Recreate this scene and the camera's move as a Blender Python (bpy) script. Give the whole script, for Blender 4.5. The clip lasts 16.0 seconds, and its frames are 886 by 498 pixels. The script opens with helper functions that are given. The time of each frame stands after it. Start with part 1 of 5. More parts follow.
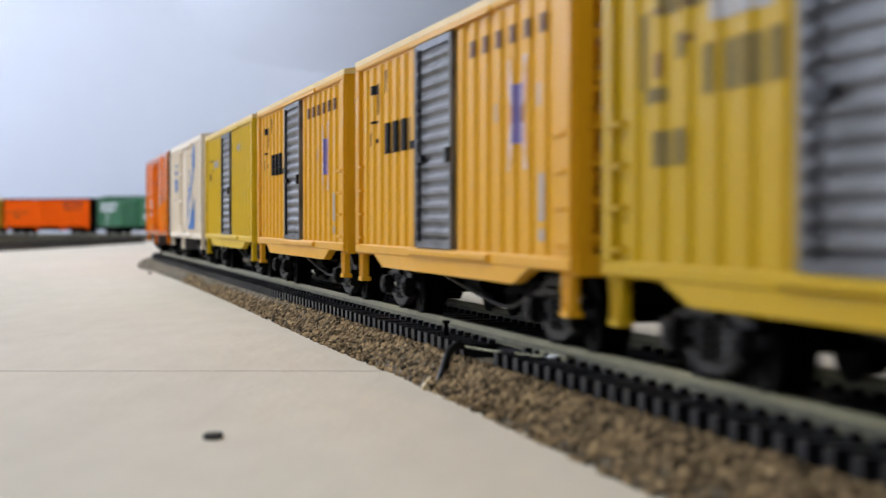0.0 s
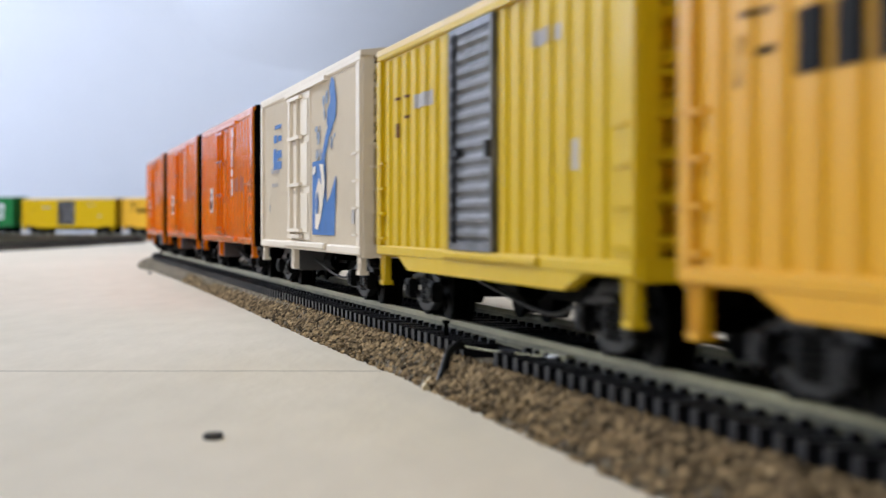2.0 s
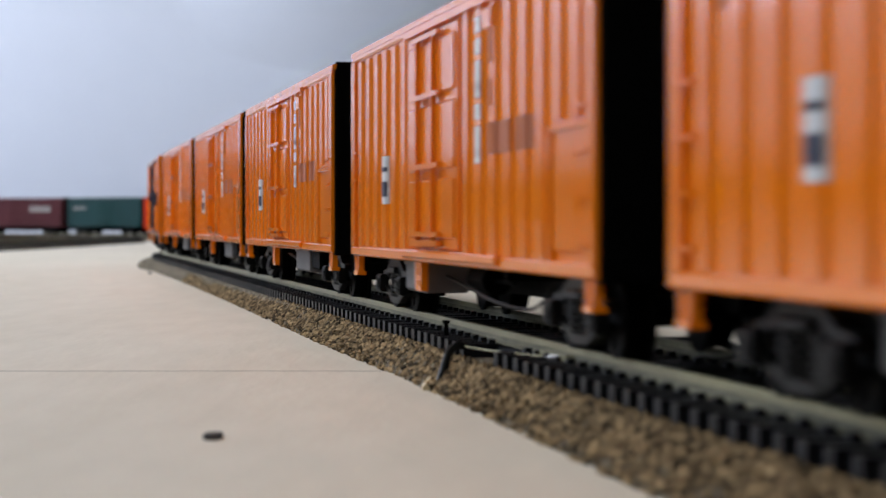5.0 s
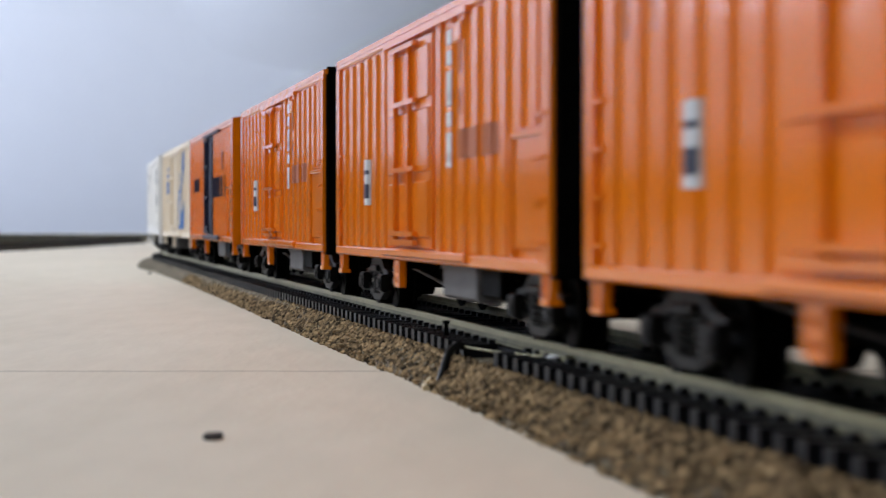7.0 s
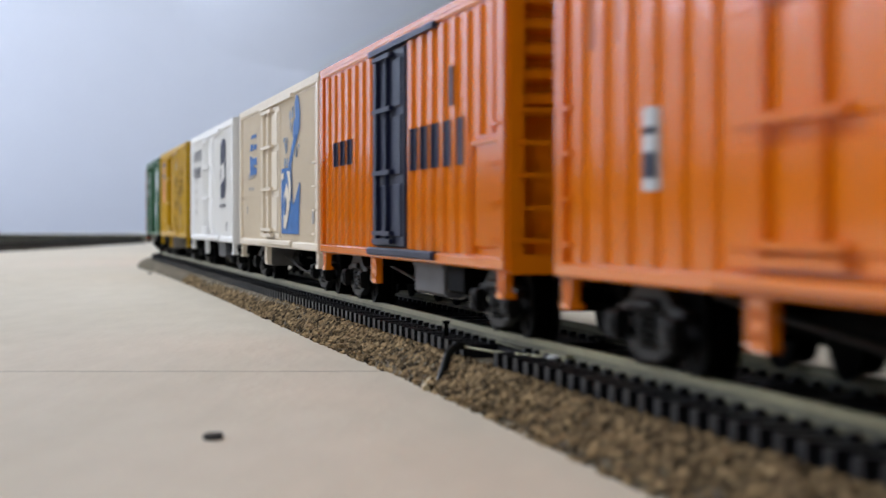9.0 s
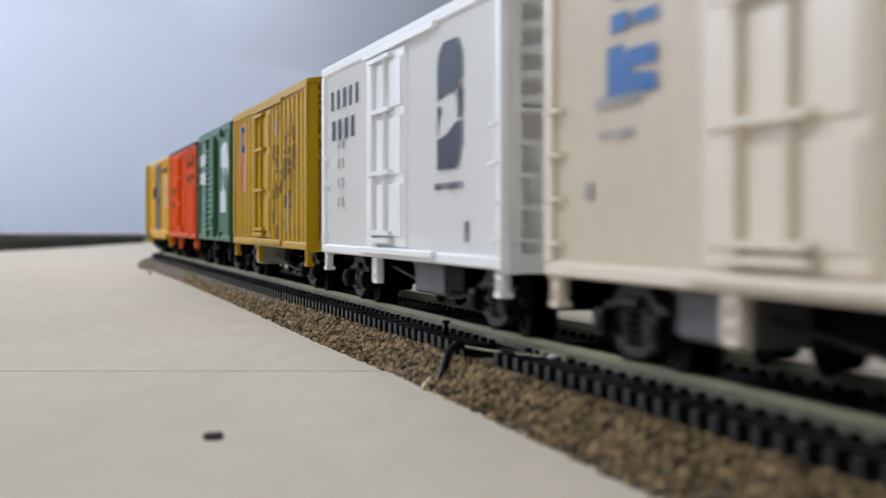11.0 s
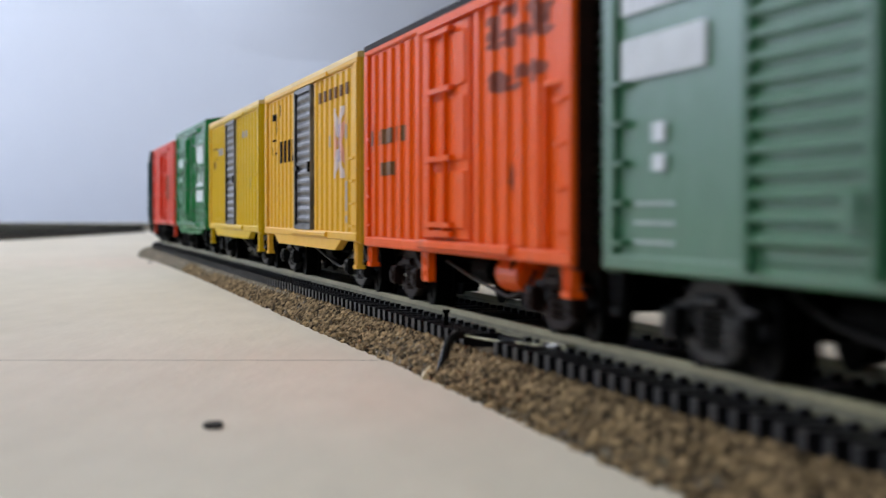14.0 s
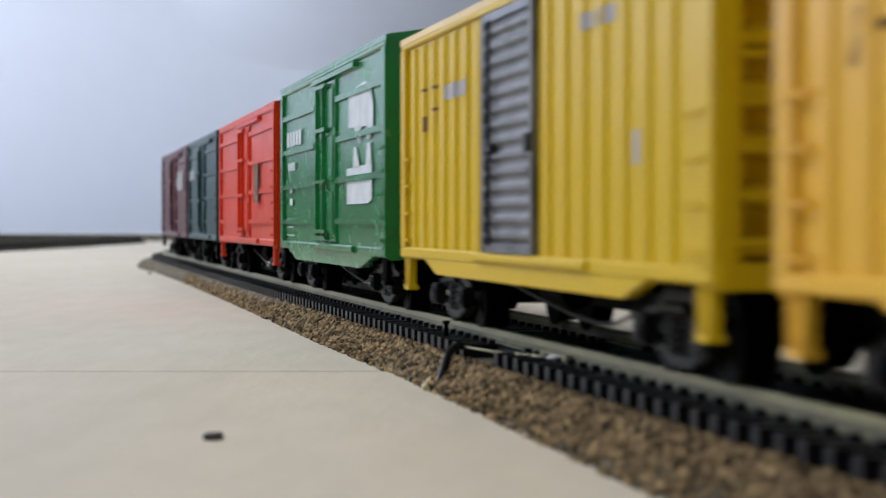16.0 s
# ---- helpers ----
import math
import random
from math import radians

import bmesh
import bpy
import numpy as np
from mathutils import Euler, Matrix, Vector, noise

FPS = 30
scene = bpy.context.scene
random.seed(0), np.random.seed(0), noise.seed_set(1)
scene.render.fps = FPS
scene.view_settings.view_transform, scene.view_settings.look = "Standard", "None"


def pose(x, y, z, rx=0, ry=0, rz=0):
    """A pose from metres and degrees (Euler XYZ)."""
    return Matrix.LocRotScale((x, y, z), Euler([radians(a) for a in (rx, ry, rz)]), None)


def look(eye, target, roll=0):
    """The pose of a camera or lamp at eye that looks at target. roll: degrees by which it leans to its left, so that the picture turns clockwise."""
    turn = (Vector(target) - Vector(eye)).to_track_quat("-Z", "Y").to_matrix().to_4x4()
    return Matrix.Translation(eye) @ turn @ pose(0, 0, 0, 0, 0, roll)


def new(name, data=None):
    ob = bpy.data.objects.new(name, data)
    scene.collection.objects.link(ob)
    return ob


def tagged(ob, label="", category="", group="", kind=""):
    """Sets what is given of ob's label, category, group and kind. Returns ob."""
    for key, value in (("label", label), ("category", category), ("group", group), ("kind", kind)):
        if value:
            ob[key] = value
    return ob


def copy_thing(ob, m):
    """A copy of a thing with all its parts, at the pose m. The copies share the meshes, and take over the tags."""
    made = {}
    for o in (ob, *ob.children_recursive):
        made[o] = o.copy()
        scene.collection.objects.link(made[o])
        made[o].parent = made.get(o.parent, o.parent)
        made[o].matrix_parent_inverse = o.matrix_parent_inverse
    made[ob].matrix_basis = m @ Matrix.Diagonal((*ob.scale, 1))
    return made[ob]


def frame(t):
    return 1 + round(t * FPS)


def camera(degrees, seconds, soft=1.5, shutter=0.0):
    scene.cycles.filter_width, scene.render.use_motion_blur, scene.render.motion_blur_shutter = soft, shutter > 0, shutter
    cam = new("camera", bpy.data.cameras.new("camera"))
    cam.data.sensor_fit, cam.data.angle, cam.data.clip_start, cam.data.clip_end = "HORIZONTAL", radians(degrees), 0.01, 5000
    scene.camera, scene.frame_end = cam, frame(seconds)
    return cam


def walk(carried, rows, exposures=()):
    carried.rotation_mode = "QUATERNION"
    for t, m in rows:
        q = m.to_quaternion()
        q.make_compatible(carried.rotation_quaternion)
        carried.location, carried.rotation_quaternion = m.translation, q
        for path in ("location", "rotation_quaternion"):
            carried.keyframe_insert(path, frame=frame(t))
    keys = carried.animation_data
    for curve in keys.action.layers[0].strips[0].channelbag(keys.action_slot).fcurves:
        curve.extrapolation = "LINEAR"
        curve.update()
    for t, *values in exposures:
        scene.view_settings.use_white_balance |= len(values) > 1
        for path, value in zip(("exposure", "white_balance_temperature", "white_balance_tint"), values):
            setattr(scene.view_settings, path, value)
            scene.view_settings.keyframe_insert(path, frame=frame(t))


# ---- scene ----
cam = camera(24.57, 16.0, soft=1.2, shutter=0.5)
cam.data.dof.use_dof = True
cam.data.dof.focus_distance = 0.43
cam.data.dof.aperture_fstop = 52.0
EYE_Z = 0.0249
TILT = 90 - 0.764


def cam_pose(dip):
    return pose(0, 0, EYE_Z, TILT - dip, 0, 0)


walk(cam, [(t, cam_pose(d)) for t, d in (
    (0.0, 0.0), (5.0, 0.0), (8.5, -0.01), (11.0, 0.0), (11.5, 0.03), (12.0, 0.022), (12.5, 0.03), (13.0, 0.015),
    (13.2, 0.02), (13.3, 0.05), (13.4, 0.14), (13.5, 0.235), (14.0, 0.302), (14.5, 0.28), (15.0, 0.232), (15.5, 0.122), (16.0, -0.01))],
    exposures=((0.0, 0.08), (0.5, 0.19), (1.0, 0.22), (2.0, 0.16), (2.5, -0.04), (5.0, -0.12), (8.5, -0.11), (11.0, -0.17), (11.7, -0.40), (12.5, -0.42), (13.0, -0.25), (14.0, -0.05), (16.0, -0.06)))

# ---- light ----
world = bpy.data.worlds.new("daylight")
scene.world = world
world.use_nodes = True
wn = world.node_tree.nodes
sky = wn.new("ShaderNodeTexSky")
sky.sky_type = "NISHITA"
sky.sun_disc = False
sky.sun_elevation, sky.sun_rotation = radians(40), radians(250)
world.node_tree.links.new(sky.outputs[0], wn["Background"].inputs[0])
wn["Background"].inputs[1].default_value = 0.1


def area_lamp(name, at, target, sx, sy, watts, colour):
    data = bpy.data.lights.new(name, "AREA")
    data.shape, data.size, data.size_y, data.energy, data.color = "RECTANGLE", sx, sy, watts, colour
    ob = new(name, data)
    ob.matrix_world = look(at, target)
    return ob


# window light out of view, assumed from the brighter left wall
area_lamp("window_daylight", (-2.46, 3.7, 1.02), (0, 3.7, 1.02), 2.1, 0.76, 58, (0.70, 0.79, 1.0))
# second window light, added out of view as fill on the near side
area_lamp("window_daylight", (-2.46, -0.3, 1.02), (0, -0.3, 1.02), 2.3, 0.76, 5, (0.8, 0.9, 1.0))
# overhead light out of view, assumed from the room's even lighting
area_lamp("unseen_overhead_light", (-1.25, 1.15, 1.44), (-1.25, 1.15, 0), 0.35, 1.3, 33, (0.92, 0.96, 1.0))
# added fill out of view that brightens the cars' end walls
area_lamp("unseen_overhead_light", (-0.6, -1.2, 1.44), (-0.6, -1.2, 0), 0.35, 1.3, 9, (0.92, 0.96, 1.0))

# ---- materials ----


def material(name, base, rough=0.5, metal=0.0, spec=0.5, vary=0.12, scale=60.0, bump=0.0, bump_scale=400.0, stretch=(1, 1, 1), dark=None, rnd=0.0, wear=0.0, island=False):
    """Paint or surface with two scales of tone, optional relief and a per-object change."""
    m = bpy.data.materials.new(name)
    m.use_nodes = True
    nt = m.node_tree
    b = nt.nodes["Principled BSDF"]
    b.inputs["Roughness"].default_value, b.inputs["Metallic"].default_value = rough, metal
    b.inputs["Specular IOR Level"].default_value = spec
    tc = nt.nodes.new("ShaderNodeTexCoord")
    mp = nt.nodes.new("ShaderNodeMapping")
    mp.inputs["Scale"].default_value = stretch
    nt.links.new(tc.outputs["Object"], mp.inputs["Vector"])

    def noise_node(s, detail=4):
        n = nt.nodes.new("ShaderNodeTexNoise")
        n.inputs["Scale"].default_value, n.inputs["Detail"].default_value = s, detail
        nt.links.new(mp.outputs[0], n.inputs["Vector"])
        return n

    def mix(a, c, fac, kind="MIX"):
        x = nt.nodes.new("ShaderNodeMix")
        x.data_type, x.blend_type = "RGBA", kind
        for sock, val in ((x.inputs["Factor"], fac), (x.inputs["A"], a), (x.inputs["B"], c)):
            if hasattr(val, "is_output"):
                nt.links.new(val, sock)
            else:
                sock.default_value = val
        return x.outputs["Result"]

    def ramp(src, lo, hi):
        r = nt.nodes.new("ShaderNodeMapRange")
        r.inputs["From Min"].default_value, r.inputs["From Max"].default_value = lo, hi
        nt.links.new(src, r.inputs["Value"])
        return r.outputs[0]

    dk = dark or tuple(c * 0.6 for c in base)
    big, small = noise_node(scale), noise_node(scale * 9)
    col = mix((*base, 1), (*dk, 1), ramp(big.outputs["Fac"], 0.4, 0.4 + 0.35 / max(vary * 4, 0.05)))
    sm = mix((1, 1, 1, 1), (1 - vary, 1 - vary, 1 - vary, 1), small.outputs["Fac"])
    col = mix(col, sm, 1.0, "MULTIPLY")
    if rnd:
        oi = nt.nodes.new("ShaderNodeObjectInfo")
        r = nt.nodes.new("ShaderNodeMapRange")
        r.inputs["To Min"].default_value, r.inputs["To Max"].default_value = 1 - rnd, 1 + rnd
        nt.links.new(oi.outputs["Random"], r.inputs["Value"])
        v = nt.nodes.new("ShaderNodeCombineColor")
        for i in range(3):
            nt.links.new(r.outputs[0], v.inputs[i])
        col = mix(col, v.outputs[0], 1.0, "MULTIPLY")
    if island:
        ge = nt.nodes.new("ShaderNodeNewGeometry")
        ir = nt.nodes.new("ShaderNodeValToRGB")
        ir.color_ramp.elements[0].color, ir.color_ramp.elements[1].color = (0.05, 0.048, 0.045, 1), (1.6, 1.5, 1.35, 1)
        nt.links.new(ge.outputs["Random Per Island"], ir.inputs[0])
        col = mix(col, ir.outputs[0], 1.0, "MULTIPLY")
    if wear:
        w = noise_node(scale * 2.5, 8)
        col = mix(col, (0.06, 0.045, 0.03, 1), ramp(w.outputs["Fac"], 0.62, 0.62 + 0.25 / wear))
    nt.links.new(col, b.inputs["Base Color"])
    rr = nt.nodes.new("ShaderNodeMapRange")
    rr.inputs["To Min"].default_value, rr.inputs["To Max"].default_value = max(rough - 0.08, 0.02), min(rough + 0.1, 1)
    nt.links.new(small.outputs["Fac"], rr.inputs["Value"])
    nt.links.new(rr.outputs[0], b.inputs["Roughness"])
    if bump:
        bn = nt.nodes.new("ShaderNodeBump")
        bn.inputs["Strength"].default_value, bn.inputs["Distance"].default_value = bump, 0.0005
        nt.links.new(noise_node(bump_scale, 6).outputs["Fac"], bn.inputs["Height"])
        nt.links.new(bn.outputs[0], b.inputs["Normal"])
    return m


def granular(name, cols, scale):
    """Cork grains: cells of several browns with deep relief."""
    m = bpy.data.materials.new(name)
    m.use_nodes = True
    nt = m.node_tree
    b = nt.nodes["Principled BSDF"]
    b.inputs["Roughness"].default_value = 0.9
    b.inputs["Specular IOR Level"].default_value = 0.2
    tc = nt.nodes.new("ShaderNodeTexCoord")
    warp = nt.nodes.new("ShaderNodeTexNoise")
    warp.inputs["Scale"].default_value = scale * 0.6
    add = nt.nodes.new("ShaderNodeVectorMath")
    add.operation = "MULTIPLY_ADD"
    add.inputs[1].default_value = (0.0022, 0.0022, 0.0022)
    nt.links.new(tc.outputs["Object"], warp.inputs["Vector"])
    nt.links.new(warp.outputs["Color"], add.inputs[0])
    nt.links.new(tc.outputs["Object"], add.inputs[2])
    vo = nt.nodes.new("ShaderNodeTexVoronoi")
    vo.inputs["Scale"].default_value = scale
    nt.links.new(add.outputs[0], vo.inputs["Vector"])
    sep = nt.nodes.new("ShaderNodeSeparateColor")
    nt.links.new(vo.outputs["Color"], sep.inputs[0])
    cr = nt.nodes.new("ShaderNodeValToRGB")
    el = cr.color_ramp.elements
    el[0].position, el[0].color = 0.0, (*cols[0], 1)
    el[1].position, el[1].color = 1.0, (*cols[-1], 1)
    for i, c in enumerate(cols[1:-1]):
        e = el.new((i + 1) / (len(cols) - 1))
        e.color = (*c, 1)
    nt.links.new(sep.outputs[0], cr.inputs[0])
    nz = nt.nodes.new("ShaderNodeTexNoise")
    nz.inputs["Scale"].default_value, nz.inputs["Detail"].default_value = scale * 2.5, 5
    nt.links.new(tc.outputs["Object"], nz.inputs["Vector"])
    mx = nt.nodes.new("ShaderNodeMix")
    mx.data_type, mx.blend_type = "RGBA", "OVERLAY"
    mx.inputs["Factor"].default_value = 0.6
    nt.links.new(cr.outputs[0], mx.inputs["A"])
    nt.links.new(nz.outputs["Color"], mx.inputs["B"])
    hs = nt.nodes.new("ShaderNodeHueSaturation")
    hs.inputs["Saturation"].default_value = 0.72
    nt.links.new(mx.outputs["Result"], hs.inputs["Color"])
    nt.links.new(hs.outputs[0], b.inputs["Base Color"])
    sub = nt.nodes.new("ShaderNodeMath")
    sub.operation = "SUBTRACT"
    nt.links.new(nz.outputs["Fac"], sub.inputs[0])
    nt.links.new(vo.outputs["Distance"], sub.inputs[1])
    bn = nt.nodes.new("ShaderNodeBump")
    bn.inputs["Strength"].default_value, bn.inputs["Distance"].default_value = 1.0, 0.0012
    nt.links.new(sub.outputs[0], bn.inputs["Height"])
    nt.links.new(bn.outputs[0], b.inputs["Normal"])
    return m


M = {
    "table": material("pale_plywood", (0.70, 0.635, 0.535), 0.62, vary=0.16, scale=16, bump=0.25, bump_scale=500, stretch=(1.0, 0.22, 1), dark=(0.58, 0.53, 0.43), spec=0.35),
    "wall": material("white_wall_paint", (0.76, 0.79, 0.85), 0.85, vary=0.03, scale=2, bump=0.2, bump_scale=60, dark=(0.73, 0.76, 0.82)),
    "ceiling": material("ceiling_paint", (0.78, 0.77, 0.75), 0.9, vary=0.03, scale=2),
    "floor": material("grey_carpet", (0.18, 0.17, 0.16), 0.95, vary=0.2, scale=20),
    # for the unseen band that darkens low reflections in the car sides
    "dark_band": material("unseen_dark_band", (0.035, 0.024, 0.017), 0.55, vary=0.2, scale=6, stretch=(1, 1, 0.1), spec=0.2),
    "seam": material("joint_shadow_filler", (0.07, 0.045, 0.03), 0.9, scale=80),
    "hole": material("dark_hole_lining", (0.015, 0.012, 0.01), 0.95, scale=80),
    "cork": granular("cork_granules", [(0.03, 0.024, 0.015), (0.14, 0.11, 0.066), (0.28, 0.22, 0.13), (0.18, 0.14, 0.085), (0.44, 0.34, 0.19)], 980),
    "cork_dark": granular("dark_cork_granules", [(0.02, 0.018, 0.014), (0.05, 0.042, 0.03), (0.08, 0.065, 0.05)], 500),
    "crumb": material("cork_crumb", (0.36, 0.275, 0.17), 0.9, vary=0.3, scale=500, dark=(0.17, 0.125, 0.08), spec=0.15, island=True),
    "tie": material("black_plastic_tie", (0.006, 0.006, 0.008), 0.42, vary=0.25, scale=300, rnd=0.25, bump=0.3, bump_scale=900, spec=0.14),
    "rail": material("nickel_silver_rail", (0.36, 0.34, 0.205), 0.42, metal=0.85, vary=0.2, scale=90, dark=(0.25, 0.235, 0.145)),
    # web colour is darker than the head, shade put into the tone
    "rail_web": material("shaded_rail_web", (0.25, 0.24, 0.165), 0.5, metal=0.55, vary=0.3, scale=120, spec=0.2),
    "solder": material("solder_joint", (0.45, 0.45, 0.44), 0.4, metal=1.0, scale=400),
    "wire": material("black_wire_insulation", (0.012, 0.012, 0.012), 0.4, scale=300, spec=0.05),
    "glue": material("cream_glue_bead", (0.62, 0.5, 0.3), 0.5, scale=300),
    "black": material("black_plastic", (0.0016, 0.0016, 0.0016), 0.6, vary=0.3, scale=120, bump=0.2, bump_scale=600, spec=0.02),
    "truck": material("weathered_black_truck", (0.007, 0.007, 0.0075), 0.42, vary=0.35, scale=200, dark=(0.004, 0.004, 0.004), spec=0.10),
    "rusty": material("rust_brown_truck", (0.016, 0.007, 0.005), 0.6, vary=0.35, scale=200, spec=0.06),
    "wheel": material("blackened_wheel", (0.002, 0.002, 0.002), 0.5, metal=0.0, vary=0.3, scale=200, spec=0.02),
    "gearbox": material("grey_equipment_box", (0.13, 0.13, 0.135), 0.5, scale=120, spec=0.05),
    "gearlight": material("pale_grey_equipment_box", (0.42, 0.43, 0.44), 0.5, scale=120),
    "door": material("weathered_silver_door", (0.17, 0.17, 0.185), 0.42, metal=0.35, vary=0.35, scale=110, dark=(0.07, 0.07, 0.075), wear=0.5),
    "orangeyellow": material("orange_yellow_paint", (0.72, 0.365, 0.014), 0.36, vary=0.06, scale=25, dark=(0.67, 0.335, 0.012), bump=0.1, bump_scale=900, spec=0.1),
    "orangeyellow_pale": material("pale_orange_yellow_paint", (0.74, 0.42, 0.035), 0.36, vary=0.06, scale=25, dark=(0.69, 0.385, 0.03), bump=0.1, bump_scale=900, spec=0.1),
    "yellow": material("lemon_yellow_paint", (0.64, 0.43, 0.010), 0.36, vary=0.06, scale=25, dark=(0.58, 0.385, 0.009), bump=0.1, bump_scale=900, spec=0.08),
    # yellow darkened in colour to stand in for dimmer exposure on the first car
    "dimyellow": material("dimmed_yellow_paint", (0.52, 0.33, 0.006), 0.40, vary=0.08, scale=25, dark=(0.46, 0.285, 0.006), bump=0.1, bump_scale=900, spec=0.06),
    "yellowroof": material("cream_yellow_roof", (0.80, 0.58, 0.22), 0.45, vary=0.1, scale=40, spec=0.3),
    "orange": material("orange_paint", (0.79, 0.195, 0.003), 0.13, vary=0.06, scale=25, dark=(0.73, 0.187, 0.003), bump=0.05, bump_scale=900, spec=0.37),
    "beige": material("cream_beige_paint", (0.82, 0.725, 0.60), 0.36, vary=0.08, scale=30, dark=(0.76, 0.665, 0.54), spec=0.25),
    "white": material("white_car_paint", (0.93, 0.93, 0.94), 0.36, vary=0.05, scale=30, dark=(0.84, 0.84, 0.85), spec=0.5),
    "gold": material("mustard_gold_paint", (0.55, 0.33, 0.006), 0.4, vary=0.12, scale=45, dark=(0.45, 0.265, 0.006), wear=0.5, spec=0.15),
    "green": material("dark_green_paint", (0.012, 0.12, 0.045), 0.4, vary=0.1, scale=30, spec=0.75),
    "midgreen": material("bright_green_paint", (0.014, 0.20, 0.055), 0.24, vary=0.1, scale=30, spec=0.45),
    "teal": material("dark_teal_green_paint", (0.012, 0.06, 0.065), 0.33, vary=0.15, scale=30, spec=0.4),
    "maroon": material("maroon_paint", (0.10, 0.022, 0.03), 0.36, vary=0.15, scale=30, spec=0.4),
    "redorange": material("red_orange_paint", (0.80, 0.105, 0.003), 0.36, vary=0.12, scale=35, dark=(0.66, 0.08, 0.004), wear=0.9, spec=0.05),
    "red": material("bright_red_paint", (0.68, 0.045, 0.008), 0.33, vary=0.08, scale=30, spec=0.2),
    "ink_black": material("black_ink", (0.012, 0.011, 0.011), 0.6, scale=200, spec=0.03),
    "ink_brown": material("brown_ink", (0.16, 0.07, 0.02), 0.5, scale=200, spec=0.15),
    "ink_blue": material("blue_ink", (0.012, 0.13, 0.42), 0.45, scale=200, spec=0.15),
    "ink_pale_blue": material("pale_blue_ink", (0.30, 0.38, 0.52), 0.5, vary=0.3, scale=200, spec=0.1),
    "ink_navy": material("navy_ink", (0.012, 0.016, 0.045), 0.45, scale=200, spec=0.15),
    "ink_red": material("red_ink", (0.55, 0.08, 0.05), 0.45, scale=200, spec=0.15),
    "ink_violet": material("violet_ink", (0.17, 0.13, 0.33), 0.45, scale=200, spec=0.15),
    "ink_lilac": material("pale_lilac_ink", (0.76, 0.66, 0.66), 0.5, scale=200, spec=0.05),
    "ink_pink": material("pale_pink_ink", (0.80, 0.38, 0.26), 0.45, scale=200, spec=0.15),
    "ink_white": material("white_ink", (0.66, 0.70, 0.75), 0.45, scale=200, spec=0.15),
    "ink_grey": material("grey_ink", (0.42, 0.40, 0.40), 0.45, scale=200, spec=0.15),
    "fade": material("faded_ink", (0.46, 0.17, 0.10), 0.6, scale=200, spec=0.05),
    "worn": material("worn_grey_brown_ink", (0.20, 0.15, 0.05), 0.6, scale=200, spec=0.05),
    "smear": material("dark_grime_smear", (0.25, 0.055, 0.028), 0.6, scale=200, spec=0.15),
    "grime": material("brown_grime_smear", (0.31, 0.195, 0.05), 0.6, scale=200, spec=0.15),
}

# ---- mesh helpers ----


class Geo:
    """Collects boxes and prisms into one mesh."""

    def __init__(self):
        self.v, self.f = [], []

    def add(self, verts, faces):
        n = len(self.v)
        self.v += [tuple(p) for p in verts]
        self.f += [tuple(i + n for i in q) for q in faces]
        return self

    def box(self, x0, x1, y0, y1, z0, z1, ch=0.0):
        """A box; ch cuts its edges along x, so that they catch the light."""
        if ch <= 0:
            return self.add([(x, y, z) for x in (x0, x1) for y in (y0, y1) for z in (z0, z1)],
                            [(0, 1, 3, 2), (4, 6, 7, 5), (0, 4, 5, 1), (2, 3, 7, 6), (0, 2, 6, 4), (1, 5, 7, 3)])
        ring = [(y0 + ch, z0), (y1 - ch, z0), (y1, z0 + ch), (y1, z1 - ch), (y1 - ch, z1), (y0 + ch, z1), (y0, z1 - ch), (y0, z0 + ch)]
        return self.prism_x(ring, x0, x1)

    def prism_x(self, ring, x0, x1):
        n = len(ring)
        vs = [(x0, y, z) for y, z in ring] + [(x1, y, z) for y, z in ring]
        fs = [(i, i + n, (i + 1) % n + n, (i + 1) % n) for i in range(n)]
        return self.add(vs, fs + [tuple(range(n)), tuple(range(2 * n - 1, n - 1, -1))])

    def prism_y(self, ring, y0, y1):
        n = len(ring)
        vs = [(x, y0, z) for x, z in ring] + [(x, y1, z) for x, z in ring]
        fs = [(i, (i + 1) % n, (i + 1) % n + n, i + n) for i in range(n)]
        return self.add(vs, fs + [tuple(range(n - 1, -1, -1)), tuple(range(n, 2 * n))])

    def cyl_y(self, x, z, r, y0, y1, n=20):
        return self.prism_y([(x + r * math.cos(2 * math.pi * i / n), z + r * math.sin(2 * math.pi * i / n)) for i in range(n)], y0, y1)

    def cyl_x(self, y, z, r, x0, x1, n=14):
        return self.prism_x([(y + r * math.cos(2 * math.pi * i / n), z + r * math.sin(2 * math.pi * i / n)) for i in range(n)], x0, x1)

    def rib(self, x, w, y0, y1, z0, z1, d):
        """An upright trapezoid post on a side; d is its bite at the top of the section."""
        return self.add([(x - w / 2, y0, z0), (x + w / 2, y0, z0), (x + w / 2 - d, y1, z0), (x - w / 2 + d, y1, z0),
                         (x - w / 2, y0, z1), (x + w / 2, y0, z1), (x + w / 2 - d, y1, z1), (x - w / 2 + d, y1, z1)],
                        [(0, 1, 2, 3), (4, 7, 6, 5), (0, 4, 5, 1), (1, 5, 6, 2), (2, 6, 7, 3), (3, 7, 4, 0)])

    def mesh(self, name):
        me = bpy.data.meshes.new(name)
        me.from_pydata(self.v, [], self.f)
        bm = bmesh.new()
        bm.from_mesh(me)
        bmesh.ops.recalc_face_normals(bm, faces=bm.faces)
        bm.to_mesh(me)
        bm.free()
        return me


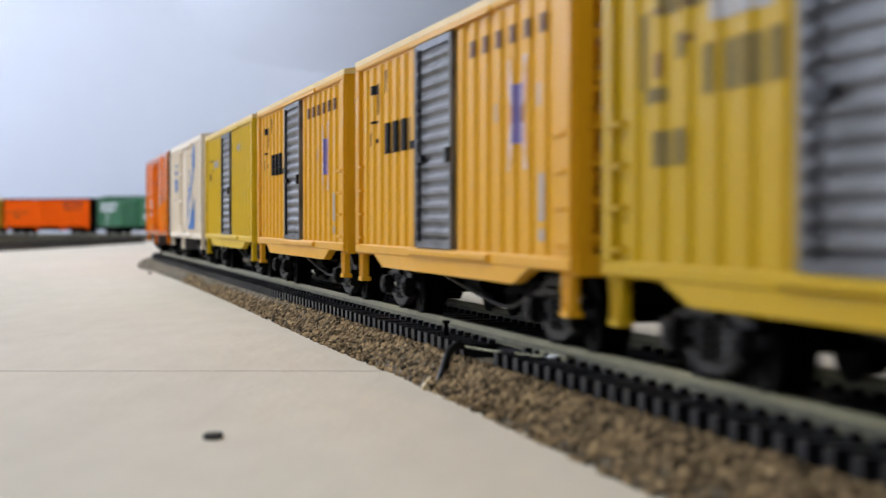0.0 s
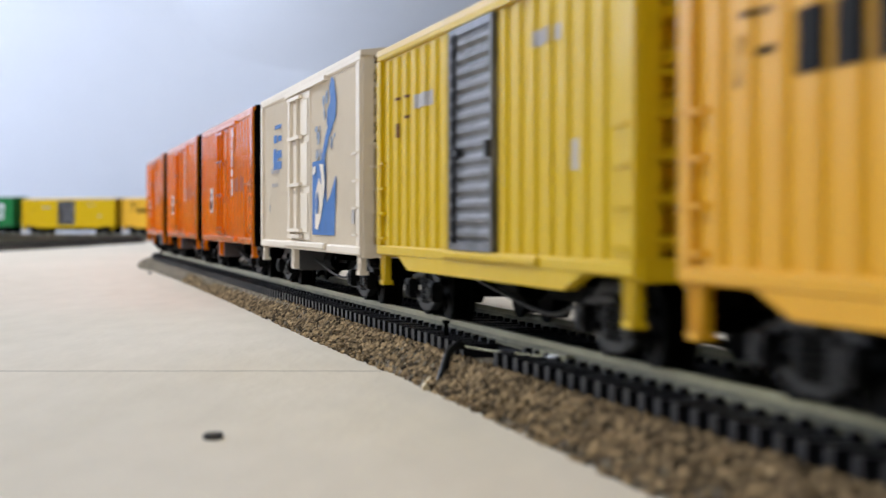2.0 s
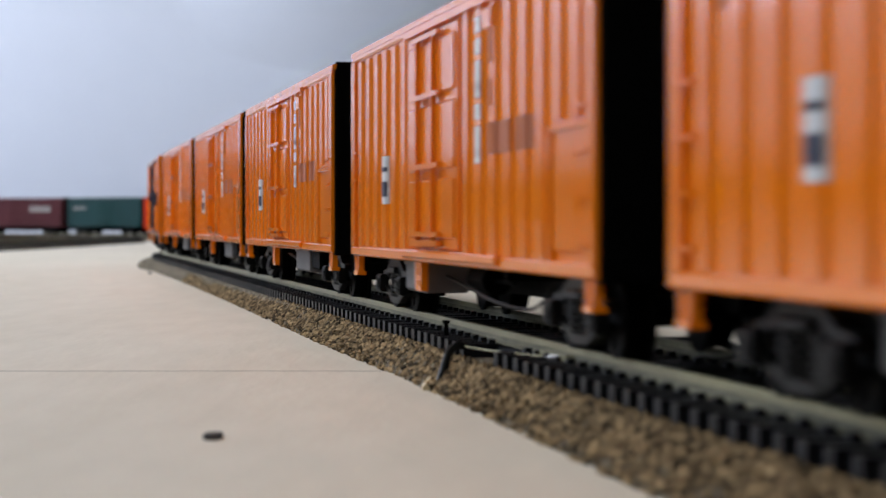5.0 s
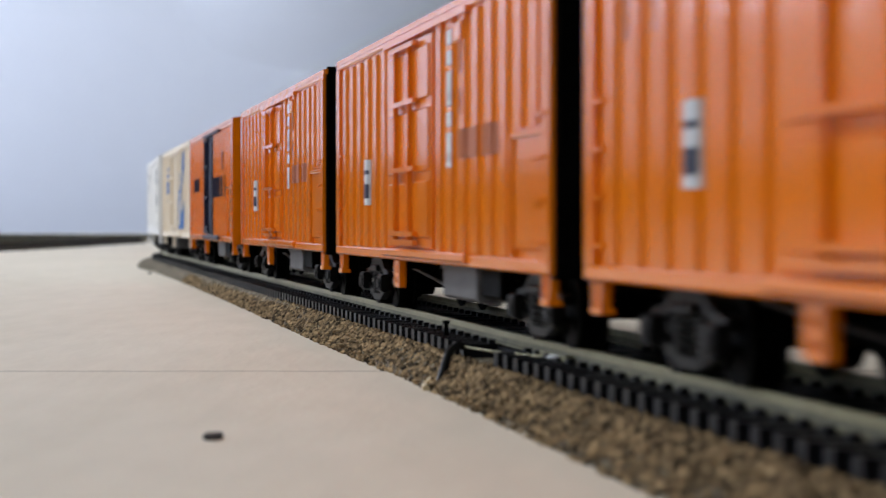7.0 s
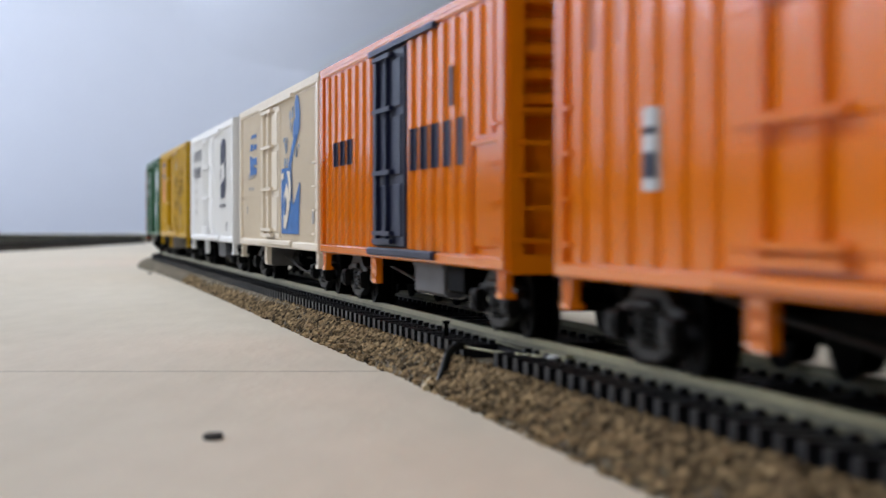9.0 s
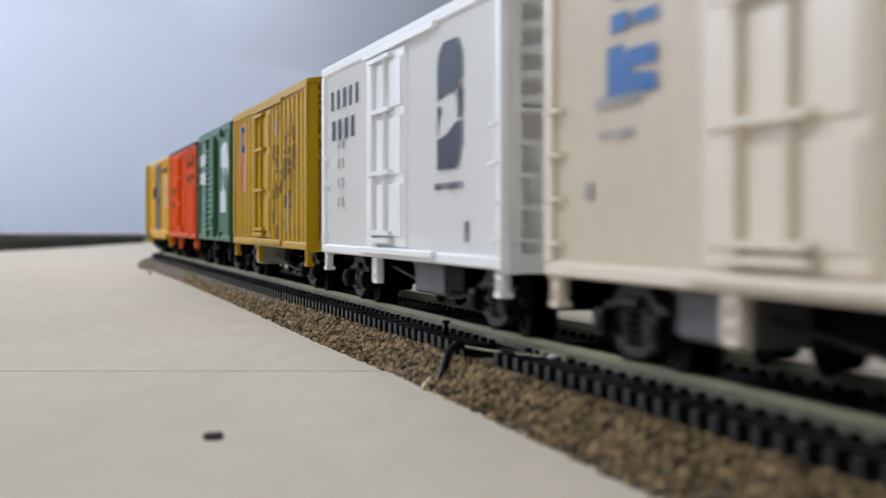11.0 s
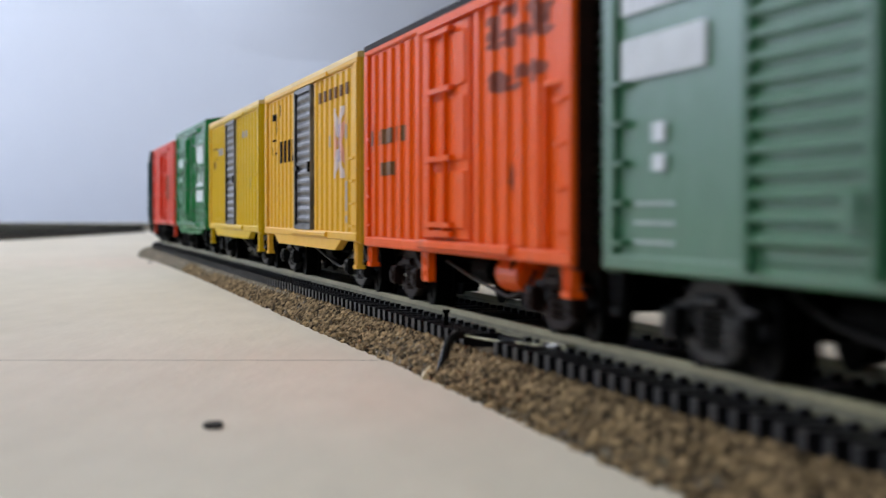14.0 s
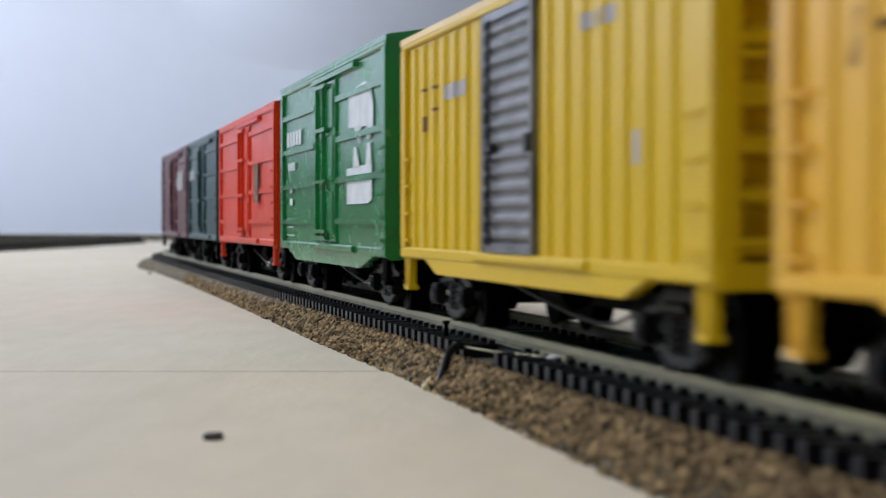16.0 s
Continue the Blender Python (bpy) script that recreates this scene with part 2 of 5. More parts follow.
def part(name, geo, mat, parent=None, label="", at=None):
    ob = new(name, geo.mesh(name) if isinstance(geo, Geo) else geo)
    if not ob.data.materials:
        ob.data.materials.append(mat)
    if parent:
        ob.parent = parent
    if at:
        ob.location = at
    return tagged(ob, label)


# ---- the track's line ----
# u runs back along the train's way, from beside the camera to the far bend
YAW = math.atan2(724, 3600)
LATERAL = 0.0785
STEP = 0.002


def trace(sections, p, h):
    """Points, headings (left of ahead) along straights (length, 0) and bends (length, turn)."""
    out = [(p[0], p[1], h)]
    for length, turn in sections:
        n = max(1, round(length / STEP))
        ds, dh = length / n, turn / n
        for _ in range(n):
            a = h + dh / 2
            p = (p[0] - math.sin(a) * ds, p[1] + math.cos(a) * ds)
            h += dh
            out.append((p[0], p[1], h))
    return out


FOOT = (LATERAL * math.cos(YAW), LATERAL * math.sin(YAW))
AHEAD = trace([(1.1, 0), (radians(10), -radians(10)), (1.03, 0), (0.56 * radians(58.6), radians(58.6)), (2.0, 0)], FOOT, YAW)
BEHIND = trace([(0.6, 0), (1.6, radians(100)), (1.3, 0)], FOOT, YAW + math.pi)
LINE = np.array([(x, y, h - math.pi) for x, y, h in reversed(BEHIND[1:])] + AHEAD)
LINE_U = np.concatenate([[0], np.cumsum(np.hypot(np.diff(LINE[:, 0]), np.diff(LINE[:, 1])))]) - 3.5


def on_line(u):
    return tuple(float(np.interp(u, LINE_U, LINE[:, i])) for i in range(3))


def sweep(line, profile, jitter=0.0, seed=1, keep=1):
    """A profile of (offset to the right of the way ahead, height) swept along points with headings."""
    g = Geo()
    rnd = random.Random(seed)
    pts = line[::keep]
    n = len(profile)
    for x, y, h in pts:
        cx, cy = math.cos(h), math.sin(h)
        for o, z in profile:
            j = rnd.uniform(-jitter, jitter) if jitter else 0
            k = rnd.uniform(-jitter, jitter) * 0.35 if jitter and z > 0.001 else 0
            g.v.append((x + cx * (o + j), y + cy * (o + j), z + k))
    for i in range(len(pts) - 1):
        for k in range(n):
            a, b = i * n + k, i * n + (k + 1) % n
            g.f.append((a, b, b + n, a + n))
    g.f.append(tuple(range(n)))
    g.f.append(tuple(range((len(pts) - 1) * n, len(pts) * n)))
    return g


# ---- room ----
RX0, RX1, RY0, RY1, RZ0, RZ1 = -2.5, 3.6, -2.8, 5.0, -0.9, 1.5


def setting(name, geo, mat, label, category):
    return tagged(part(name, geo, mat), label, category, kind="structure")


setting("floor", Geo().box(RX0 - 0.1, RX1 + 0.1, RY0 - 0.1, RY1 + 0.1, RZ0 - 0.1, RZ0), M["floor"], "grey carpeted floor of the train room", "floor")
setting("ceiling", Geo().box(RX0 - 0.1, RX1 + 0.1, RY0 - 0.1, RY1 + 0.1, RZ1, RZ1 + 0.1), M["ceiling"], "plain off-white painted ceiling", "ceiling")
setting("wall_north", Geo().box(RX0 - 0.1, RX1 + 0.1, RY1, RY1 + 0.1, RZ0, RZ1), M["wall"], "smooth white painted wall behind the layout", "wall")
setting("wall_east", Geo().box(RX1, RX1 + 0.1, RY0, RY1, RZ0, RZ1), M["wall"], "smooth white painted side wall", "wall")
setting("wall_south", Geo().box(RX0 - 0.1, RX1 + 0.1, RY0 - 0.1, RY0, RZ0, RZ1), M["wall"], "smooth white painted wall", "wall")
# openings assumed out of view, to go with the two side lamps
WINDOWS = ((-1.5, 0.9), (2.6, 4.8))
WZ0, WZ1 = 0.62, 1.42
g = Geo().box(RX0 - 0.1, RX0, RY0, RY1, RZ0, WZ0).box(RX0 - 0.1, RX0, RY0, RY1, WZ1, RZ1)
for y0, y1 in ((RY0, WINDOWS[0][0]), (WINDOWS[0][1], WINDOWS[1][0]), (WINDOWS[1][1], RY1)):
    g.box(RX0 - 0.1, RX0, y0, y1, WZ0, WZ1)
setting("wall_west", g, M["wall"], "white painted wall with two window openings", "wall")
for i, (y0, y1) in enumerate(WINDOWS):
    fr = Geo()
    for a, b, c, d in ((y0, y1, WZ0, WZ0 + 0.04), (y0, y1, WZ1 - 0.04, WZ1), (y0, y0 + 0.04, WZ0 + 0.04, WZ1 - 0.04), (y1 - 0.04, y1, WZ0 + 0.04, WZ1 - 0.04)):
        fr.box(RX0 - 0.09, RX0 - 0.03, a, b, c, d)
    setting("window_%d" % (i + 1), fr, M["white"], "unseen white framed window assumed for side daylight", "window")
# dark band added, unseen, on the lower walls so the cars' gloss mirrors it
setting("wainscot", Geo().box(RX0, RX0 + 0.014, RY0, RY1 - 0.014, RZ0, 0.20).box(RX0, -1.25, RY1 - 0.014, RY1, RZ0, 0.19), M["dark_band"], "unseen dark band added on the lower side wall for reflections", "wainscot")
# curved swell added on the far wall towards the ceiling, shaping a soft shade
g = Geo()
NX, NZ = 40, 16
for j in range(NZ + 1):
    for i in range(NX + 1):
        x = -0.75 + 3.2 * i / NX
        k = max(0.0, min(1.0, (x + 0.72) / 1.0))
        k = k * k * (3 - 2 * k)
        z = 0.36 + 0.44 * j / NZ
        g.v.append((x, RY1 + 0.004 - 0.80 * k * (j / NZ) ** 1.7, z))
for j in range(NZ):
    for i in range(NX):
        n = j * (NX + 1) + i
        g.f.append((n, n + 1, n + NX + 2, n + NX + 1))
cove = setting("cove", g, M["wall"], "white wall swell added to make the soft shade near the top", "cove")
for f in cove.data.polygons:
    f.use_smooth = True

# ---- table ----
TX0, TX1, TY0, TY1 = -2.1, 3.2, -2.4, 4.45
SEAM_Y = 0.340
tab = new("layout_table")
tagged(tab, "pale plywood model railway table top with joints", "table")
part("sheet", Geo().box(TX0, TX1, TY0, SEAM_Y - 0.0011, -0.018, 0.0), M["table"], tab)
part("sheet", Geo().box(TX0, TX1, SEAM_Y + 0.0011, 2.75, -0.018, -0.0002), M["table"], tab)
part("sheet", Geo().box(TX0, TX1, 2.7506, TY1, -0.018, 0.0), M["table"], tab)
part("joint_strip", Geo().box(TX0, TX1, SEAM_Y - 0.0011, SEAM_Y + 0.0011, -0.017, -0.0001), M["seam"], tab, "thin dark joint between the plywood sheets")
for sx in (TX0 + 0.1, 0.6, TX1 - 0.1):
    for sy in (TY0 + 0.1, 1.0, TY1 - 0.1):
        part("leg", Geo().box(sx - 0.045, sx + 0.045, sy - 0.045, sy + 0.045, RZ0, -0.018), M["table"], tab)


def table_spot(px, py):
    """The table's point on the line of sight with these slopes right and down."""
    d = EYE_Z / py
    return px * d, d


def disc(name, x, y, rx, ry, mat, label, cat, z=0.0005, n=18, seed=3):
    rnd = random.Random(seed)
    ring = []
    for i in range(n):
        k = rnd.uniform(0.9, 1.08)
        ring.append((x + rx * k * math.cos(2 * math.pi * i / n), y + ry * k * math.sin(2 * math.pi * i / n)))
    g = Geo().add([(a, b, z) for a, b in ring] + [(a, b, -0.0002) for a, b in ring],
                  [tuple(range(n))] + [(i, i + n, (i + 1) % n + n, (i + 1) % n) for i in range(n)])
    return tagged(part(name, g, mat), label, cat)


hx, hy = table_spot((377 - 784) / 3600, (776 - 393) / 3600)
disc("knot_hole", hx, hy, 0.0011, 0.0027, M["hole"], "small dark oval knot hole in the plywood", "knot hole")
for i, (px, py, r) in enumerate(((265, 484, 0.0009), (1428, 613, 0.0011))):
    ax, ay = table_spot((px - 784) / 3600, (py - 393) / 3600)
    disc("speck", ax, ay, r, r * 1.6, M["seam"], "tiny dark speck of dirt on the plywood", "speck", seed=i)

# ---- main track ----
CORK_TOP, TIE_TOP, RAIL_TOP = 0.0043, 0.0065, 0.0085
track = new("railway_track")
tagged(track, "black-tied nickel silver model track on cork roadbed", "railway track", kind="structure")
wide = [tuple(r) for r in LINE]
# the bed is a little wider on the near stretch


def bed_foot(u):
    """How much wider than 20.8 mm the bed's near half is."""
    return float(np.interp(u, (0.1, 0.19, 0.24, 0.28, 0.33, 0.42, 0.6, 0.8, 1.0, 1.2, 1.6), (0.0028, 0.0024, 0.0013, 0.0005, -0.0003, -0.0004, -0.0022, -0.0034, -0.0015, 0.0035, 0.0045)))


bed = Geo()
rnd = random.Random(5)
sel = LINE[::2]
selu = LINE_U[::2]
for (x, y, h), u in zip(sel, selu):
    cx, cy = math.cos(h), math.sin(h)
    grow = bed_foot(u)
    wob = 0.0012 * noise.noise((u * 14, 0, 0))
    prof = ((-0.0208 - grow + wob, -0.001), (-0.0204 - grow + wob, 0.0010), (-0.0180 - grow * 0.8 + wob, 0.0030), (-0.0160 - min(grow, 0) * 0.3, CORK_TOP), (0.0, CORK_TOP), (0.016, CORK_TOP), (0.0180, 0.003), (0.0205, -0.001))
    for k, (o, z) in enumerate(prof):
        j = rnd.uniform(-0.00025, 0.00025) if k != 4 else 0
        kz = rnd.uniform(-0.0001, 0.0001) if 0 < k < 7 else 0
        bed.v.append((x + cx * (o + j), y + cy * (o + j), z + kz))
for i in range(len(sel) - 1):
    for k in range(7):
        a = i * 8 + k
        bed.f.append((a, a + 1, a + 9, a + 8))
part("roadbed", bed, M["cork"], track, "granular brown cork roadbed with bevelled shoulder")

# loose grains that roughen the shoulder and its foot
grains = Geo()
for _ in range(17000):
    u = 0.10 + 0.75 * rnd.random() ** 1.5
    x, y, h = on_line(u)
    grow = bed_foot(u)
    o = -0.0211 - grow + rnd.random() * (0.0064 + grow)
    z = float(np.interp(o + grow, (-0.0210, -0.0206, -0.0182, -0.0162), (0.0, 0.0010, 0.0030, CORK_TOP)))
    r = 0.00018 + 0.0006 * rnd.random() ** 1.6
    px, py = x + math.cos(h) * o, y + math.sin(h) * o
    k = [rnd.uniform(0.6, 1.3) * r for _ in range(6)]
    grains.add([(px + k[0], py, z), (px - k[1], py, z), (px, py + k[2], z), (px, py - k[3], z), (px, py, z + k[4] * 0.8), (px, py, z - k[5])],
               [(0, 2, 4), (2, 1, 4), (1, 3, 4), (3, 0, 4), (2, 0, 5), (1, 2, 5), (3, 1, 5), (0, 3, 5)])
tagged(part("cork_grains", grains, M["crumb"], track, "loose cork crumbs along the shoulder"), kind="stuff")

RAIL = ((-0.0002, RAIL_TOP - 0.0009), (0.0002, RAIL_TOP - 0.0009), (0.0002, TIE_TOP + 0.0004), (0.0010, TIE_TOP + 0.0002), (0.0010, TIE_TOP), (-0.0010, TIE_TOP), (-0.0010, TIE_TOP + 0.0002), (-0.0002, TIE_TOP + 0.0004))
HEAD = ((-0.00036, RAIL_TOP), (0.00036, RAIL_TOP), (0.00046, RAIL_TOP - 0.0001), (0.00046, RAIL_TOP - 0.0009), (-0.00046, RAIL_TOP - 0.0009), (-0.00046, RAIL_TOP - 0.0001))
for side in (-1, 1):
    # shaded tone on web and foot, brighter tone on the head
    web = part("rail", sweep(wide, [(o + side * 0.0087, z) for o, z in RAIL], keep=4), M["rail_web"], track, "dull rail web with shade in its tone")
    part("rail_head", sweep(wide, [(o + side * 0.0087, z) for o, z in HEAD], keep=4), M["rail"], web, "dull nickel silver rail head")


def tie_geo():
    g = Geo()
    g.prism_x([(-0.00135, CORK_TOP - 0.0002), (0.00135, CORK_TOP - 0.0002), (0.00125, TIE_TOP - 0.0001), (0.0011, TIE_TOP), (-0.0011, TIE_TOP), (-0.00125, TIE_TOP - 0.0001)], -0.0148, 0.0148)
    for s in (-1, 1):  # rail chairs
        for k in (-1, 1):
            g.box(s * 0.0087 + k * 0.0015 - 0.0005, s * 0.0087 + k * 0.0015 + 0.0005, -0.0007, 0.0007, TIE_TOP, TIE_TOP + 0.0006)
    return g


TIE = tie_geo().mesh("tie")
TIE.materials.append(M["tie"])
PITCH = 0.00583
rest = Geo()
first = 0.075
JOINT = 0.284
for i in range(-590, 840):
    u = first + i * PITCH
    if u < -3.45 or u > 4.7:
        continue
    if JOINT < u < JOINT + 0.013:
        continue  # ties left out under the rail joint
    x, y, h = on_line(u)
    if 0 <= i < 300:
        t = part("tie", TIE, M["tie"], track)
        t.location = (x, y, rnd.uniform(-0.00008, 0.00008))
        t.rotation_euler = (0, 0, h + rnd.uniform(-0.015, 0.015))
    else:
        ch, sh = math.cos(h), math.sin(h)
        rest.add([(x + ch * a - sh * b, y + sh * a + ch * b, z) for a in (-0.0148, 0.0148) for b in (-0.0013, 0.0013) for z in (CORK_TOP - 0.0002, TIE_TOP)],
                 [(0, 1, 3, 2), (4, 6, 7, 5), (0, 4, 5, 1), (2, 3, 7, 6), (0, 2, 6, 4), (1, 5, 7, 3)])
tagged(part("far_ties", rest, M["tie"], track), kind="stuff")

# webs of plastic that join the ties under each rail
for side in (-1, 1):
    part("tie_web", sweep([tuple(r) for r in LINE[1700:2700]], [(side * 0.0087 - 0.0008, CORK_TOP), (side * 0.0087 + 0.0008, CORK_TOP), (side * 0.0087 + 0.0008, TIE_TOP - 0.0004), (side * 0.0087 - 0.0008, TIE_TOP - 0.0004)], keep=8), M["tie"], track)


def at_track(u, o, z):
    x, y, h = on_line(u)
    return Vector((x + math.cos(h) * o, y + math.sin(h) * o, z))


def tube(points, r, n=8):
    """A round cord through points, smoothed."""
    pts = []
    for i in range(len(points) - 1):
        p0, p1, p2, p3 = (Vector(points[max(0, min(len(points) - 1, j))]) for j in (i - 1, i, i + 1, i + 2))
        for k in range(6):
            t = k / 6
            pts.append(0.5 * ((2 * p1) + (p2 - p0) * t + (2 * p0 - 5 * p1 + 4 * p2 - p3) * t * t + (3 * p1 - p0 - 3 * p2 + p3) * t ** 3))
    pts.append(Vector(points[-1]))
    g = Geo()
    for i, p in enumerate(pts):
        d = (pts[min(i + 1, len(pts) - 1)] - pts[max(i - 1, 0)]).normalized()
        a = d.cross(Vector((0.3, 0.2, 1))).normalized()
        b = d.cross(a)
        for k in range(n):
            w = 2 * math.pi * k / n
            g.v.append(tuple(p + (a * math.cos(w) + b * math.sin(w)) * r))
    for i in range(len(pts) - 1):
        for k in range(n):
            g.f.append((i * n + k, i * n + (k + 1) % n, (i + 1) * n + (k + 1) % n, (i + 1) * n + k))
    g.f += [tuple(range(n)), tuple(range((len(pts) - 1) * n, len(pts) * n))]
    return g


# feeder wire from the rail joint down over the cork
wire = new("feeder_wire")
tagged(wire, "black feeder wire bent over the cork to the rail joint", "wire")
UW = 0.2985
part("insulation", tube([at_track(UW + 0.001, -0.0152, 0.0062), at_track(UW, -0.0162, 0.0064), at_track(UW - 0.002, -0.0180, 0.0054), at_track(UW - 0.004, -0.0192, 0.0030), at_track(UW - 0.006, -0.0204, 0.0006)], 0.00062), M["wire"], wire)
part("bare_end", tube([at_track(UW + 0.001, -0.0152, 0.0062), at_track(UW - 0.012, -0.0134, 0.0062), at_track(UW - 0.030, -0.0108, 0.0066)], 0.00016), M["rail"], wire, "bare tinned wire end")
part("solder_blob", tube([at_track(UW - 0.032, -0.0104, 0.0066), at_track(UW - 0.036, -0.0099, 0.0069)], 0.00035), M["solder"], wire, "shiny solder blob on the rail")
far_wire = new("feeder_wire")
tagged(far_wire, "black feeder wire arched beside the far rail", "wire")
part("insulation", tube([at_track(0.306, 0.0112, 0.0068), at_track(0.290, 0.0140, 0.0072), at_track(0.277, 0.0160, 0.0080), at_track(0.268, 0.0178, 0.0068), at_track(0.262, 0.0192, 0.0036), at_track(0.259, 0.0204, 0.0006)], 0.0006), M["wire"], far_wire)
tagged(part("glue_drip", tube([at_track(UW + 0.001, -0.0200, 0.0012), at_track(UW - 0.001, -0.0213, 0.0005), at_track(UW - 0.004, -0.0218, 0.0003)], 0.0006), M["glue"]), "cream bead of dried glue by the wire", "glue bead")
tagged(part("rail_joiner", sweep([on_line(UW - 0.040 + k * 0.002) for k in range(8)], [(-0.0101, TIE_TOP), (-0.0073, TIE_TOP), (-0.0073, TIE_TOP + 0.0008), (-0.0101, TIE_TOP + 0.0008)]), M["rail"]), "small metal rail joiner on the near rail", "rail joiner")
pin = at_track(0.324, -0.0128, TIE_TOP)
tagged(part("track_nail", Geo().box(pin.x - 0.00035, pin.x + 0.00035, pin.y - 0.00035, pin.y + 0.00035, TIE_TOP - 0.0005, TIE_TOP + 0.0022).box(pin.x - 0.0006, pin.x + 0.0006, pin.y - 0.0006, pin.y + 0.0006, TIE_TOP + 0.0019, TIE_TOP + 0.0024), M["black"]), "black track nail standing in a tie", "nail")

# ---- yard tracks beside the far bend ----


def yard_track(start, h, length, turn, seed):
    line = trace([(length, turn)], start, h)
    ob = new("yard_track")
    tagged(ob, "empty dark model track on low roadbed", "railway track", group="yard tracks", kind="structure")
    part("roadbed", sweep(line, [(-0.022, -0.001), (-0.021, 0.002), (-0.017, 0.0042), (0.017, 0.0042), (0.021, 0.002), (0.022, -0.001)], 0.0006, seed, keep=5), M["cork_dark"], ob)
    for s in (-1, 1):
        # whole yard rail takes the shaded web tone
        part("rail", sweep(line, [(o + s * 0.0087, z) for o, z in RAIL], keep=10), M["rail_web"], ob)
    g = Geo()
    for x, y, hh in line[::3]:
        ch, sh = math.cos(hh), math.sin(hh)
        g.add([(x + ch * a - sh * b, y + sh * a + ch * b, z) for a in (-0.0148, 0.0148) for b in (-0.0013, 0.0013) for z in (CORK_TOP - 0.0002, TIE_TOP)],
              [(0, 1, 3, 2), (4, 6, 7, 5), (0, 4, 5, 1), (2, 3, 7, 6), (0, 2, 6, 4), (1, 5, 7, 3)])
    tagged(part("ties", g, M["tie"], ob), kind="stuff")
    return ob


for k in range(9):
    yard_track((-0.380 - k * 0.052, 2.46 + k * 0.047), radians(180), 1.5, radians(-6), k)

# ---- rolling stock ----
# a car's own space: x along the way it travels, the side that faces the camera at -y, z from the rail top
HALF_W = 0.0160
WHEEL_R = 0.0048


def both(fn):
    for s in (-1, 1):
        fn(s)


def sided(g, s, x0, x1, d0, d1, z0, z1, ch=0.0):
    """A box on the side s, from d0 to d1 out of the side's face."""
    a, b = s * (HALF_W + d0), s * (HALF_W + d1)
    return g.box(x0, x1, min(a, b), max(a, b), z0, z1, ch)


def coil(x, y, z, r, h, n=8):
    """One turn of a spring: a short upright drum, as vertices and faces."""
    vs = [(x + r * math.cos(2 * math.pi * i / n), y + r * math.sin(2 * math.pi * i / n), zz) for zz in (z, z + h) for i in range(n)]
    fs = [(i, (i + 1) % n, (i + 1) % n + n, i + n) for i in range(n)]
    return vs, fs + [tuple(range(n - 1, -1, -1)), tuple(range(n, 2 * n))]


def truck_at(parent, x, mat):
    tr = part("truck", Geo().box(-0.0022, 0.0022, -0.0105, 0.0105, 0.0035, 0.0072, 0.0008).cyl_y(0, 0.0062, 0.0018, -0.003, 0.003, 10), mat, parent, "black four-wheel truck")
    tr.location = (x, 0, 0)
    arch = [(-0.0128, 0.0058), (-0.0122, 0.0070), (-0.0085, 0.0074), (-0.0048, 0.0094), (0.0048, 0.0094), (0.0085, 0.0074), (0.0122, 0.0070), (0.0128, 0.0058), (0.0085, 0.0058), (0.0046, 0.0076), (-0.0046, 0.0076), (-0.0085, 0.0058)]
    for s in (-1, 1):
        y0, y1 = sorted((s * 0.0107, s * 0.0122))
        g = Geo().prism_y(arch, y0, y1)
        g.prism_y([(-0.0100, 0.0034), (-0.0030, 0.0012), (0.0030, 0.0012), (0.0100, 0.0034), (0.0092, 0.0044), (0.0028, 0.0024), (-0.0028, 0.0024), (-0.0092, 0.0044)], y0, y1)
        for k in (-1, 1):  # columns beside the springs
            g.box(k * 0.0040 - 0.0006, k * 0.0040 + 0.0006, y0, y1, 0.0018, 0.0082)
        side = part("sideframe", g, mat, tr)
        ya, yb = sorted((s * 0.0118, s * 0.0136))
        for k in (-1, 1):
            part("journal_box", Geo().box(k * 0.0105 - 0.0019, k * 0.0105 + 0.0019, ya, yb, 0.0030, 0.0064, 0.0004).cyl_y(k * 0.0105, 0.0046, 0.0011, ya - 0.0003, yb + 0.0003, 8), mat, side)
        for k in (-1, 0, 1):
            g = Geo()
            for j in range(5):  # turns of the spring
                g.add(*coil(k * 0.0021, s * 0.0116, 0.0024 + j * 0.0009, 0.0009, 0.0006))
            part("spring", g, mat, side)
        part("bolster_end", Geo().box(-0.0034, 0.0034, min(s * 0.0112, s * 0.0130), max(s * 0.0112, s * 0.0130), 0.0068, 0.0080, 0.0003), mat, side)
    for k in (-1, 1):
        g = Geo().cyl_y(0, 0, 0.0011, -0.0105, 0.0105, 8)
        for s in (-1, 1):
            a, b = sorted((s * 0.0073, s * 0.0103))
            g.cyl_y(0, 0, WHEEL_R, a, b, 20)
            c, d = sorted((s * 0.0066, s * 0.0073))
            g.cyl_y(0, 0, WHEEL_R + 0.0007, c, d, 20)
            for j in range(4):  # cast ribs on the wheel's face
                w = math.pi / 2 * j + 0.4
                e, f = sorted((s * 0.0103, s * 0.0105))
                g.prism_y([(0.0030 * math.cos(w + q) + p * math.cos(w), 0.0030 * math.sin(w + q) + p * math.sin(w)) for q, p in ((-0.2, -0.0006), (0.2, -0.0006), (0.2, 0.0006), (-0.2, 0.0006))], e, f)
        ax = part("wheelset", g, M["wheel"], tr)
        ax.location = (k * 0.0098, 0, WHEEL_R)
    return tr


